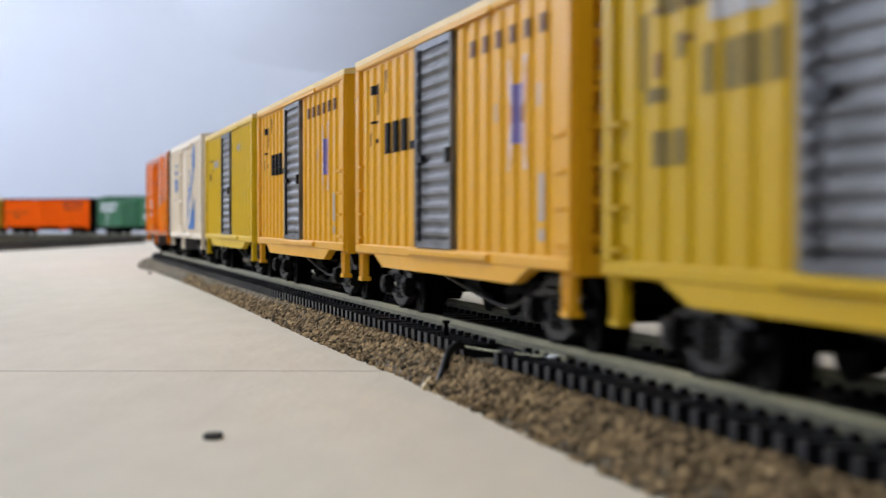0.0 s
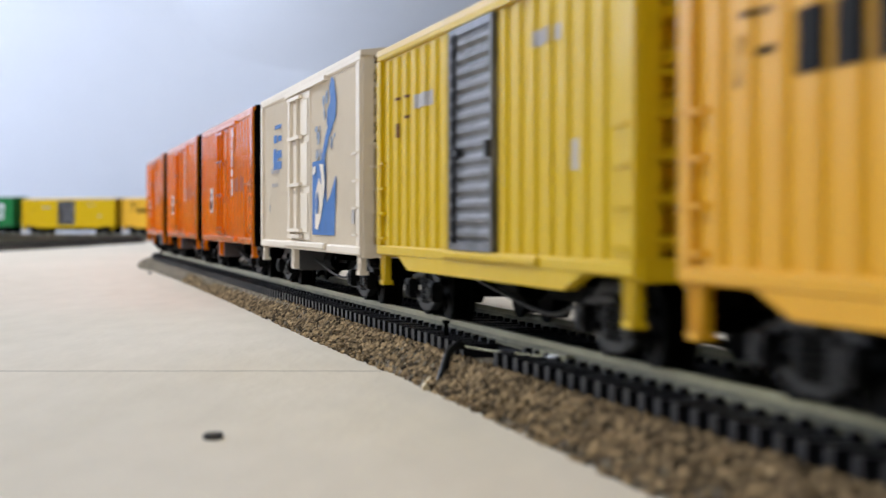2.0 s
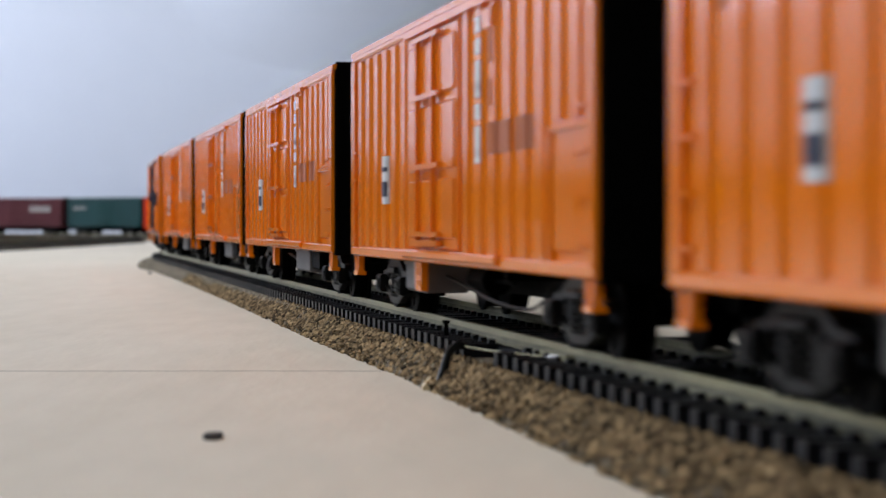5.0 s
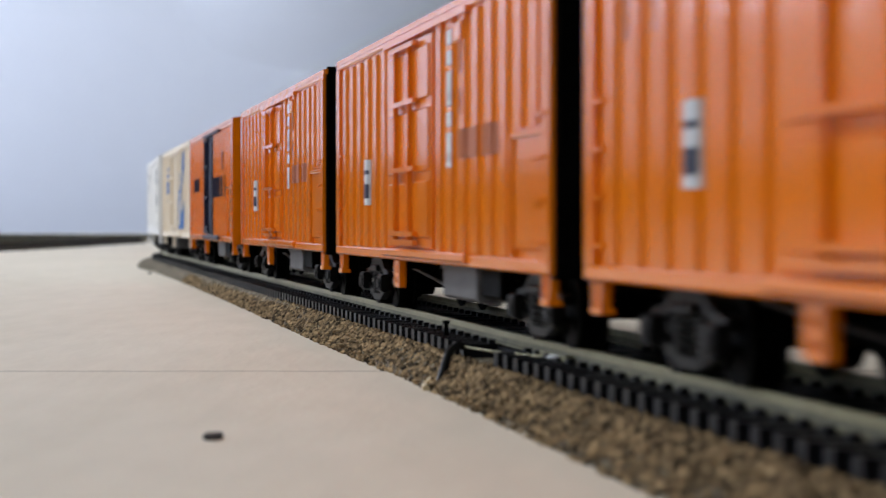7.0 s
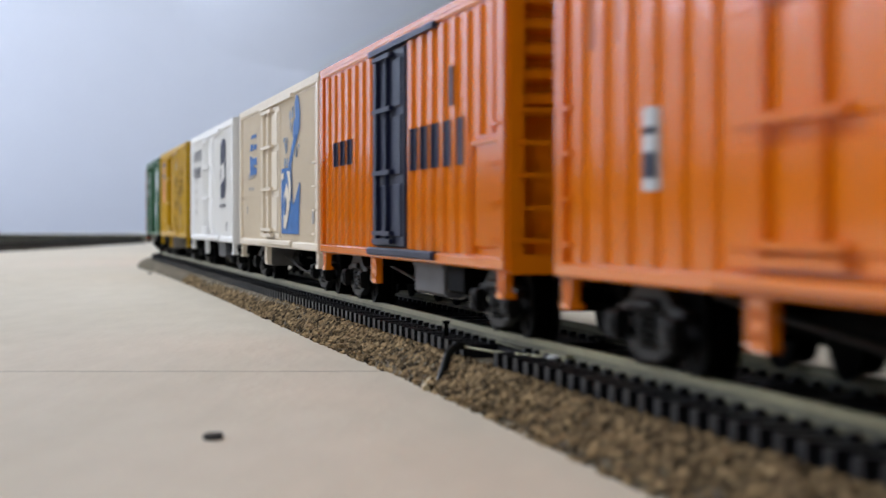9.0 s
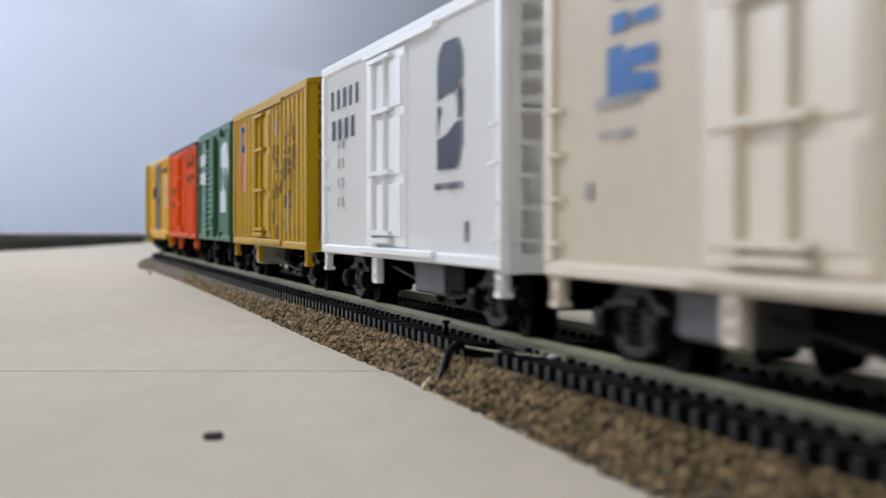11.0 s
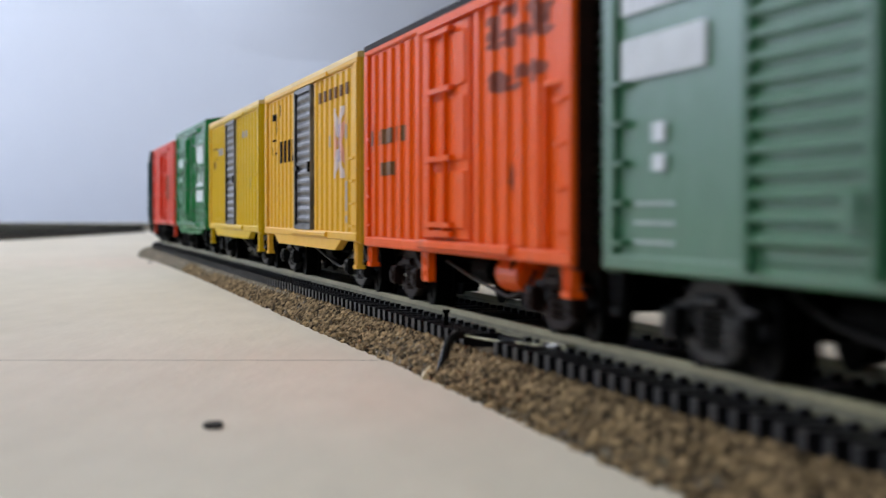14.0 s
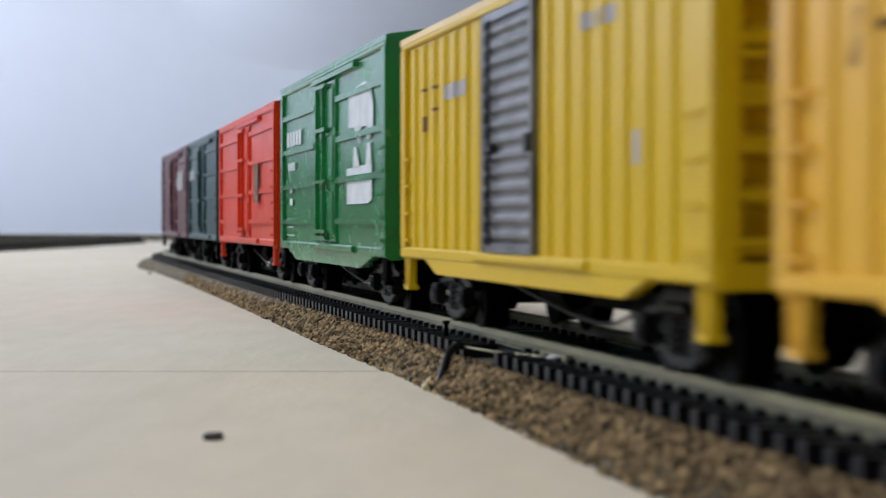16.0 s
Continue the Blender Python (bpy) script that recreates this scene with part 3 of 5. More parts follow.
def running_gear(car, length, mat, frame_mat, gear_mat=None, gear_x=0.0, tank=None):
    xt = length / 2 - 0.0235
    part("underframe", Geo().box(-length / 2 + 0.004, length / 2 - 0.004, -0.0035, 0.0035, 0.0075, 0.0120).box(-length / 2 + 0.003, length / 2 - 0.003, -0.0135, 0.0135, 0.0100, 0.0118)
         .box(-length * 0.30, length * 0.30, -0.0022, 0.0022, 0.0048, 0.0078)
         .box(-0.030, -0.029, -0.013, 0.013, 0.008, 0.0105).box(0.029, 0.030, -0.013, 0.013, 0.008, 0.0105), frame_mat, car)
    part("brake_cylinder", Geo().cyl_x(-0.0075, 0.0072, 0.0024, -0.012, 0.000, 12).box(-0.018, 0.012, -0.0078, -0.0072, 0.0068, 0.0074), frame_mat, car)
    part("brake_pipe", tube([(-xt + 0.016, -0.0100, 0.0088), (-0.010, -0.0105, 0.0062), (0.012, -0.0110, 0.0046), (xt - 0.030, -0.0115, 0.0042), (xt - 0.019, -0.0118, 0.0058), (xt - 0.016, -0.0112, 0.0082)], 0.00028, 6), M["truck"], car)
    if gear_mat:
        w = 0.0125 if gear_x > 0 else 0.0085
        part("equipment_box", Geo().box(gear_x - w, gear_x + w, -0.0142, -0.0065, 0.0044, 0.0098, 0.0005)
             .box(gear_x - w - 0.0003, gear_x + w + 0.0003, -0.0145, -0.0140, 0.0090, 0.0099), gear_mat, car)
        if gear_x > 0:
            part("equipment_box", Geo().box(gear_x + 0.0135, gear_x + 0.0260, -0.0138, -0.0060, 0.0052, 0.0098, 0.0005), frame_mat, car)
    if tank:
        part("air_tank", Geo().cyl_x(-0.0105, 0.0074, 0.0026, 0.020, 0.033, 16).cyl_x(-0.0105, 0.0074, 0.0019, 0.019, 0.034, 16), tank, car)
    for k in (-1, 1):
        truck_at(car, k * xt, mat)
        part("coupler", Geo().box(min(k * (length / 2 - 0.006), k * (length / 2 + 0.005)), max(k * (length / 2 - 0.006), k * (length / 2 + 0.005)), -0.0011, 0.0011, 0.0068, 0.0088)
             .box(min(k * (length / 2 + 0.0035), k * (length / 2 + 0.0075)), max(k * (length / 2 + 0.0035), k * (length / 2 + 0.0075)), -0.0022, 0.0016, 0.0060, 0.0096, 0.0004), M["black"], car)
        e = k * (length / 2 + 0.0035)
        part("trip_pin", tube([(e, 0, 0.0064), (e, 0, 0.0030), (e, -0.0012, 0.0014), (e, -0.0035, 0.0009), (e, -0.0052, 0.0012)], 0.0003, 6), M["truck"], car)


def ladder(car, length, s, xend, mat, z0, z1, rungs, w=0.0050):
    """Grab-iron ladder near the end of a side: two stiles and rungs stood off."""
    g = Geo()
    x = xend * (length / 2 - 0.0050)
    for k in range(rungs):
        z = z0 + (z1 - z0) * k / (rungs - 1)
        sided(g, s, x - w / 2, x + w / 2, 0.0007, 0.0011, z - 0.00022, z + 0.00022)
        for q in (-1, 1):
            sided(g, s, x + q * (w / 2) - 0.0003, x + q * (w / 2) + 0.0003, 0.0, 0.0011, z - 0.0003, z + 0.0003)
    part("ladder", g, mat, car, "grab irons")


def sill_step(car, length, s, xend, mat, z0, z1, w=0.0042, open_step=False):
    """A step that hangs from a corner: tapered stiles with a tread; open_step leaves holes between its bars."""
    x = xend * (length / 2 - 0.0036)
    ya, yb = sorted((s * (HALF_W - 0.0009), s * (HALF_W + 0.0003)))
    g = Geo()
    for q in (-1, 1):
        g.prism_y([(x + q * w / 2, z1), (x + q * (w / 2 - 0.0010), z1), (x + q * (w * 0.40 - 0.0008), z0), (x + q * w * 0.40, z0)], ya, yb)
    sided(g, s, x - w * 0.42, x + w * 0.42, -0.0013, 0.0005, z0 - 0.0008, z0)
    if open_step:
        sided(g, s, x - w * 0.42, x + w * 0.42, -0.0009, 0.0002, (z0 + z1) / 2 - 0.0004, (z0 + z1) / 2 + 0.0003)
    else:
        sided(g, s, x - w * 0.34, x + w * 0.34, -0.0009, -0.0001, z0 + 0.0006, z1)
    part("sill_step", g, mat, car)


def car_end(car, length, k, mat, z0, z1, ribs=8, low_bay=False):
    """End wall set back between corner posts, with ledge-like corrugations; low_bay: a ladder recess in its lower half."""
    x = k * length / 2

    def block(g, a, b, y0, y1, zz0, zz1, ch=0.0):
        return g.box(min(x + k * a, x + k * b), max(x + k * a, x + k * b), y0, y1, zz0, zz1, ch)
    end = part("car_end", block(Geo(), -0.0040, -0.0026, -HALF_W + 0.0004, HALF_W - 0.0004, z0, z1), mat, car)
    step = (z1 - z0 - 0.002) / ribs
    for i in range(ribs):
        z = z0 + 0.001 + (i + 0.5) * step
        h = step * (0.20 if ribs < 9 else 0.26)
        ya = -HALF_W + 0.0012
        if low_bay and z < z0 + 0.021:
            ya = -HALF_W + 0.0125
        xa, xb = x - k * 0.0030, x - k * 0.0002
        part("corrugation", Geo().add([(xa, y, zz) for y in (ya, HALF_W - 0.0012) for zz in (z - h * 1.6, z + h * 1.6)] + [(xb, y, zz) for y in (ya + 0.0008, HALF_W - 0.002) for zz in (z - h * 0.6, z + h * 0.6)],
                                      [(0, 1, 3, 2), (4, 6, 7, 5), (0, 2, 6, 4), (1, 5, 7, 3), (0, 4, 5, 1), (2, 3, 7, 6)]), mat, end)
    for s in (-1, 1):
        a, b = sorted((s * (HALF_W - 0.0020), s * (HALF_W + 0.0001)))
        part("end_post", block(Geo(), -0.0035, 0.0006, a, b, z0 - 0.0005, z1, 0.0003), mat, end)
    part("end_sill", block(Geo(), -0.0035, 0.0009, -HALF_W, HALF_W, z0 - 0.0004, z0 + 0.0022, 0.0003), mat, end)
    if low_bay:
        part("bay_post", block(Geo(), -0.0030, 0.0002, -HALF_W + 0.0112, -HALF_W + 0.0124, z0, z0 + 0.0215), mat, end)
        part("bay_lintel", block(Geo(), -0.0030, 0.0002, -HALF_W, -HALF_W + 0.0124, z0 + 0.0208, z0 + 0.0220), mat, end)
    for i in range(5):
        z = z0 + 0.0038 + i * 0.0044
        part("end_rung", block(Geo(), 0.0004, 0.0010, -HALF_W + 0.0014, -HALF_W + 0.0115, z, z + 0.0006), mat, end)


def roof(car, length, mat, z, walk_mat=None, ridges=True, hump=0.0022):
    g = Geo()
    L = length / 2 + 0.0010
    ring = [(-HALF_W - 0.0007, z - 0.0006), (-HALF_W - 0.0007, z + 0.0004), (-HALF_W * 0.55, z + hump * 0.7), (0, z + hump), (HALF_W * 0.55, z + hump * 0.7), (HALF_W + 0.0007, z + 0.0004), (HALF_W + 0.0007, z - 0.0006)]
    g.prism_x(ring, -L, L)
    if ridges:
        n = int(length / 0.0125)
        for i in range(n + 1):
            x = -L + 0.001 + i * (2 * L - 0.002) / n
            g.prism_x([(y, zz + 0.0006) for y, zz in ring[1:6]] + [(HALF_W, z), (-HALF_W, z)], x - 0.0005, x + 0.0005)
    part("roof", g, mat, car)
    if walk_mat:
        g = Geo()
        for k in range(5):
            g.box(-L - 0.002, L + 0.002, -0.004 + k * 0.0018, -0.004 + k * 0.0018 + 0.0012, z + hump + 0.0008, z + hump + 0.0013)
        for i in range(12):
            x = -L + 0.005 + i * (2 * L - 0.01) / 11
            g.box(x - 0.0005, x + 0.0005, -0.004, 0.0045, z + hump - 0.0004, z + hump + 0.0009)
        part("running_board", g, walk_mat, car)


RIBS = {}  # where a car's near side has posts: (x0, x1, how proud)


def shell(car, length, mat, z0, z1, skirt=None):
    """The body's box with its sills, chords and corner posts; skirt: (half length at top, at bottom, depth)."""
    part("body", Geo().box(-length / 2 + 0.003, length / 2 - 0.003, -HALF_W, HALF_W, z0, z1), mat, car)
    for s in (-1, 1):
        g = sided(Geo(), s, -length / 2, length / 2, -0.0003, 0.0008, z0, z0 + 0.0018, 0.0003)
        part("side_sill", g, mat, car)
        part("top_chord", sided(Geo(), s, -length / 2, length / 2, -0.0003, 0.0007, z1 - 0.0016, z1 - 0.0004, 0.0003), mat, car)
        for k in (-1, 1):
            a, b = sorted((k * length / 2, k * (length / 2 - 0.0038)))
            part("corner_post", sided(Geo(), s, a, b, -0.0003, 0.0008, z0 + 0.0018, z1 - 0.0016), mat, car)
        if skirt:
            a, b, dep = skirt
            y = (-HALF_W - 0.0006, -HALF_W + 0.0010) if s < 0 else (HALF_W - 0.0010, HALF_W + 0.0006)
            part("skirt", Geo().prism_y([(-a, z0 + 0.0003), (a, z0 + 0.0003), (b, z0 - dep), (-b, z0 - dep)], *y), mat, car)


def posts(car, mat, xs, w, z0, z1, proud):
    """Pressed posts on both sides, one part each, on one mesh a side."""
    for s in (-1, 1):
        me = Geo().rib(0, w, s * (HALF_W - 0.0001), s * (HALF_W + proud), z0, z1, min(0.0006, w * 0.25)).mesh("side_post")
        me.materials.append(mat)
        for x in xs:
            part("side_post", me, mat, car).location.x = x
    RIBS.setdefault(car, []).extend((x - w / 2, x + w / 2, w, proud, z0, z1) for x in xs)


def spaced(spans, pitch):
    xs = []
    for x0, x1 in spans:
        n = max(1, round((x1 - x0) / pitch))
        xs += [x0 + (i + 0.5) * (x1 - x0) / n for i in range(n)]
    return xs


def side_ribs(car, mat, spans, z0, z1, pitch, w=0.0026, proud=0.0011):
    posts(car, mat, spaced(spans, pitch), w, z0, z1, proud)


def boards(car, mat, spans, z0, z1):
    """Fine upright boarding, too small to count."""
    for s in (-1, 1):
        g = Geo()
        for x in spaced(spans, 0.0030):
            g.rib(x, 0.0009, s * (HALF_W - 0.0001), s * (HALF_W + 0.0003), z0, z1, 0.0002)
        tagged(part("boarding", g, mat, car), kind="stuff")


def clip_x(ring, x, keep_right):
    """A polygon (x, z) cut at an upright line."""
    out = []
    for i, p in enumerate(ring):
        q = ring[(i + 1) % len(ring)]
        a, b = ((p[0] >= x) == keep_right or p[0] == x), ((q[0] >= x) == keep_right or q[0] == x)
        if a:
            out.append(p)
        if a != b and q[0] != p[0]:
            k = (x - p[0]) / (q[0] - p[0])
            out.append((x, p[1] + k * (q[1] - p[1])))
    return out


def mark(car, name, mat, shapes, label="", s=-1, d=0.0):
    """Print on a side that follows its posts: thin plates on their faces and slopes and in the hollows between."""
    g = Geo()
    bands = RIBS.get(car, [])
    for r in shapes:
        ring = [(r[0], r[2]), (r[1], r[2]), (r[1], r[3]), (r[0], r[3])] if len(r) == 4 else list(r[0])
        lo, hi = min(p[0] for p in ring), max(p[0] for p in ring)
        zm = sum(p[1] for p in ring) / len(ring)
        cuts = [(lo, hi, max(d - 0.0010, 0.0) if bands and d > 0.0008 else d, max(d - 0.0010, 0.0) if bands and d > 0.0008 else d)]
        if bands and d > 0.0008:
            cuts, x = [], lo
            for a, b, w, pr, z0, z1 in sorted(bands):
                if b <= lo or a >= hi or not z0 <= zm <= z1:
                    continue
                sl = min(0.0006, w * 0.25)
                cuts += [(x, a, 0.0, 0.0), (a, a + sl, 0.0, pr), (a + sl, b - sl, pr, pr), (b - sl, b, pr, 0.0)]
                x = b
            cuts.append((x, hi, 0.0, 0.0))
        for a, b, d0, d1 in cuts:
            a2, b2 = max(a, lo), min(b, hi)
            if b2 - a2 < 1e-6:
                continue
            q = clip_x(clip_x(ring, a2, True), b2, False)
            if len(q) < 3:
                continue

            def off(x):
                return d0 + (d1 - d0) * (x - a) / max(b - a, 1e-9)
            g.add([(x, s * (HALF_W + off(x) + 0.00012 + max(0.0, d - 0.0014)), z) for x, z in q], [tuple(range(len(q)))])
    return tagged(part(name, g, mat, car, label), kind="stuff" if len(shapes) > 1 else "")


def bars(x0, x1, z0, z1, n, gap=0.3):
    w = (x1 - x0) / n
    return [(x0 + i * w, x0 + i * w + w * (1 - gap), z0, z1) for i in range(n)]


def blotches(seed, n, x0, x1, z0, z1, rx, rz):
    """Uneven worn patches."""
    rn = random.Random(seed)
    out = []
    for _ in range(n):
        cx, cz, kx, kz = rn.uniform(x0, x1), rn.uniform(z0, z1), rn.uniform(0.4, 1.0) * rx, rn.uniform(0.4, 1.0) * rz
        out.append((tuple((cx + kx * rn.uniform(0.6, 1.1) * math.cos(2 * math.pi * i / 9), cz + kz * rn.uniform(0.6, 1.1) * math.sin(2 * math.pi * i / 9)) for i in range(9)),))
    return out


def poly(*pts):
    return (tuple(pts),)


def louvred_door(car, x0, x1, z0, z1, mat, track_mat, s):
    """Sliding door of horizontal pressed panels, with posts, latch bars and its tracks."""
    d = part("door", sided(Geo(), s, x0, x1, -0.0002, 0.0003, z0, z1), mat, car, "weathered grey ribbed sliding door")
    for x in (x0, x1 - 0.0012):
        part("door_post", sided(Geo(), s, x, x + 0.0012, 0.0002, 0.0010, z0, z1, 0.0002), mat, d)
    for z in (z0, z1 - 0.0012):
        part("door_rail", sided(Geo(), s, x0 + 0.0012, x1 - 0.0012, 0.0002, 0.0009, z, z + 0.0012), mat, d)
    n = 14
    for i in range(n):
        z = z0 + 0.0014 + (z1 - z0 - 0.0028) * i / n
        h = (z1 - z0 - 0.0028) / n
        g = Geo()
        y0, y1 = s * (HALF_W + 0.0002), s * (HALF_W + 0.0009)
        xa, xb = x0 + 0.0013, x1 - 0.0013
        g.add([(xa, y0, z), (xb, y0, z), (xb, y1, z + h * 0.35), (xa, y1, z + h * 0.35), (xa, y1, z + h * 0.55), (xb, y1, z + h * 0.55), (xa, y0, z + h * 0.9), (xb, y0, z + h * 0.9)],
              [(0, 1, 2, 3), (3, 2, 5, 4), (4, 5, 7, 6), (0, 3, 4, 6), (1, 7, 5, 2)])
        part("panel", g, mat, d)
    g = Geo()
    for x in (x0 + 0.0045,):
        sided(g, s, x, x + 0.0006, 0.0008, 0.0013, z0 + 0.001, z1 - 0.001)
    sided(g, s, x0 + 0.003, x0 + 0.008, 0.0008, 0.0014, z0 + (z1 - z0) * 0.42, z0 + (z1 - z0) * 0.45)
    sided(g, s, x1 - 0.0025, x1 - 0.0005, 0.0008, 0.0015, z0 + (z1 - z0) * 0.40, z0 + (z1 - z0) * 0.47)
    part("latch", g, M["truck"], d, "dark latch rod")
    part("door_track", sided(Geo(), s, x0 - 0.004, x1 + 0.026, -0.0002, 0.0014, z0 - 0.0014, z0 - 0.0002, 0.0003), track_mat, car)
    part("door_track", sided(Geo(), s, x0 - 0.004, x1 + 0.026, -0.0002, 0.0010, z1 + 0.0002, z1 + 0.0011), track_mat, car)


def plug_door(car, x0, x1, z0, z1, mat, s, bar_mat=None):
    d = part("door", sided(Geo(), s, x0, x1, -0.0002, 0.0006, z0, z1, 0.0003), mat, car, "insulated plug door")
    h, w = z1 - z0, x1 - x0
    for a, b in ((0.05, 0.32), (0.36, 0.66), (0.70, 0.95)):
        part("door_panel", sided(Geo(), s, x0 + 0.0020, x1 - 0.0020, 0.0004, 0.0009, z0 + h * a, z0 + h * b, 0.0003), mat, d)
    for k in (0.30, 0.62):
        part("lock_rod", sided(Geo(), s, x0 + w * k, x0 + w * k + 0.0004, 0.0009, 0.0018, z0 + 0.001, z1 - 0.001), bar_mat or mat, d)
    for k in (0.03, 0.07, 0.38, 0.70, 0.97):
        part("lock_bar", sided(Geo(), s, x0 + w * 0.18, x0 + w * 0.74, 0.0009, 0.0018, z0 + h * k - 0.0004, z0 + h * k + 0.0004), bar_mat or mat, d)
    part("door_track", sided(Geo(), s, x0 - 0.002, x1 + 0.028, -0.0002, 0.0015, z0 - 0.0016, z0 - 0.0002, 0.0003), mat, car)
    part("door_track", sided(Geo(), s, x0 - 0.002, x1 + 0.028, -0.0002, 0.0012, z1 + 0.0002, z1 + 0.0012), mat, car)


def start_car(name, label, category="model boxcar"):
    return tagged(new(name), label, category, group="cars of the model train")


BOX_TOP, BOX_BOTTOM = 0.0471, 0.0104


def post_boxcar(length, mat, roof_mat, label, logo, door):
    """Outside-post boxcar with a grey sliding door amidships."""
    car = start_car("boxcar", label)
    L = length / 2
    dx0, dx1 = door
    shell(car, length, mat, BOX_BOTTOM, BOX_TOP, skirt=(L - 0.020, L - 0.030, 0.0022))
    side_ribs(car, mat, ((-L + 0.006, dx0 - 0.001), (dx1 + 0.001, L - 0.010)), BOX_BOTTOM + 0.0018, BOX_TOP - 0.0020, 0.0082, 0.0036, 0.0005)
    for s in (-1, 1):
        louvred_door(car, dx0, dx1, 0.0122, 0.0452, M["door"], mat, s)
        for k in (-1, 1):
            ladder(car, length, s, k, mat, BOX_BOTTOM + 0.003, BOX_BOTTOM + 0.0165, 4)
            sill_step(car, length, s, k, mat, 0.0058, BOX_BOTTOM + 0.001)
    for k in (-1, 1):
        car_end(car, length, k, mat, BOX_BOTTOM, BOX_TOP, 7)
    roof(car, length, roof_mat, BOX_TOP, ridges=False)
    running_gear(car, length, M["truck"], M["black"])
    if logo == "cross":
        a = -L + 0.0155
        tops = sorted(r[0] + r[2] / 2 for r in RIBS[car])
        mark(car, "printed_mark", M["ink_black"], [(a, a + 0.0105, 0.0400, 0.0417), (a + 0.0062, a + 0.0105, 0.0362, 0.0400),
              poly((a + 0.0150, 0.0385), (a + 0.0170, 0.0385), (a + 0.0195, 0.0436), (a + 0.0175, 0.0436)), (a, a + 0.0085, 0.0346, 0.0351)], "dark stencil mark", d=0.0012)
        mark(car, "printed_mark", M["ink_black"], [poly((a - 0.0010, 0.0285), (a + 0.0004, 0.0285), (a + 0.0025, 0.0330), (a + 0.0012, 0.0330)), (a + 0.0045, a + 0.0105, 0.0310, 0.0317)]
             + [(x, x + 0.0068, 0.0286, 0.0341) for x in (a + 0.0140, a + 0.0222, a + 0.0304)] + [(a + 0.0386, a + 0.0410, 0.0286, 0.0341), (a + 0.0410, a + 0.0450, 0.0286, 0.0300)], "dark stencil mark", d=0.0012)
        mark(car, "printed_mark", M["ink_brown"], [(x - 0.0016, x + 0.0016, 0.0400, 0.0424) for x in tops if dx1 + 0.008 < x < L - 0.006], "row of small dark blocks", d=0.0012)
        cx = dx1 + 0.0405
        for k in (-1, 1):
            mark(car, "printed_mark", M["ink_pink"], [poly(*((cx + k * q, z) for q, z in ((0.0068, 0.0362), (0.0036, 0.0330), (0.0022, 0.0306), (0.0036, 0.0282), (0.0068, 0.0250), (0.0050, 0.0306))))], "pink flank of the crossed emblem", d=0.0012)
            mark(car, "printed_mark", M["ink_lilac"], [poly((cx + k * 0.0066, 0.0380), (cx + k * 0.0034, 0.0380), (cx + k * 0.0006, 0.0318), (cx + k * 0.0026, 0.0318)),
                  poly((cx + k * 0.0066, 0.0232), (cx + k * 0.0034, 0.0232), (cx + k * 0.0006, 0.0294), (cx + k * 0.0026, 0.0294))], "pale arms of the crossed emblem", d=0.0013)
        mark(car, "printed_mark", M["ink_violet"], [poly((cx - 0.0022, 0.0345), (cx + 0.0022, 0.0345), (cx + 0.0014, 0.0306), (cx + 0.0022, 0.0267), (cx - 0.0022, 0.0267), (cx - 0.0014, 0.0306))], "blue heart of the crossed emblem", d=0.00145)
        mark(car, "printed_mark", M["ink_grey"], bars(cx - 0.0125, cx - 0.0100, 0.0300, 0.0325, 1) + bars(cx + 0.0100, cx + 0.0130, 0.0310, 0.0340, 1), "small grey side blocks", d=0.0012)
        mark(car, "printed_mark", M["ink_grey"], [(L - 0.0175, L - 0.0130, 0.0165, 0.0225), (L - 0.0175, L - 0.0130, 0.0140, 0.0155)], "small panel of tiny text", d=0.0012)
    else:
        a = -L + 0.010
        mark(car, "printed_mark", M["ink_brown"], [(a + 0.008, a + 0.011, 0.0375, 0.0380), (a + 0.017, a + 0.020, 0.0375, 0.0380), (a + 0.017, a + 0.020, 0.034, 0.0345), (a + 0.009, a + 0.0105, 0.031, 0.0335)], "small dark dashes", d=0.0012)
        mark(car, "printed_mark", M["ink_grey"], bars(a + 0.026, a + 0.043, 0.0352, 0.0375, 3, 0.1) + bars(dx1 + 0.022, dx1 + 0.036, 0.0385, 0.0405, 3, 0.3), "faded grey blocks", d=0.0012)
        mark(car, "printed_mark", M["ink_grey"], [(L - 0.0275, L - 0.0235, 0.0225, 0.0262)], "small grey data panel", d=0.0012)
    return car


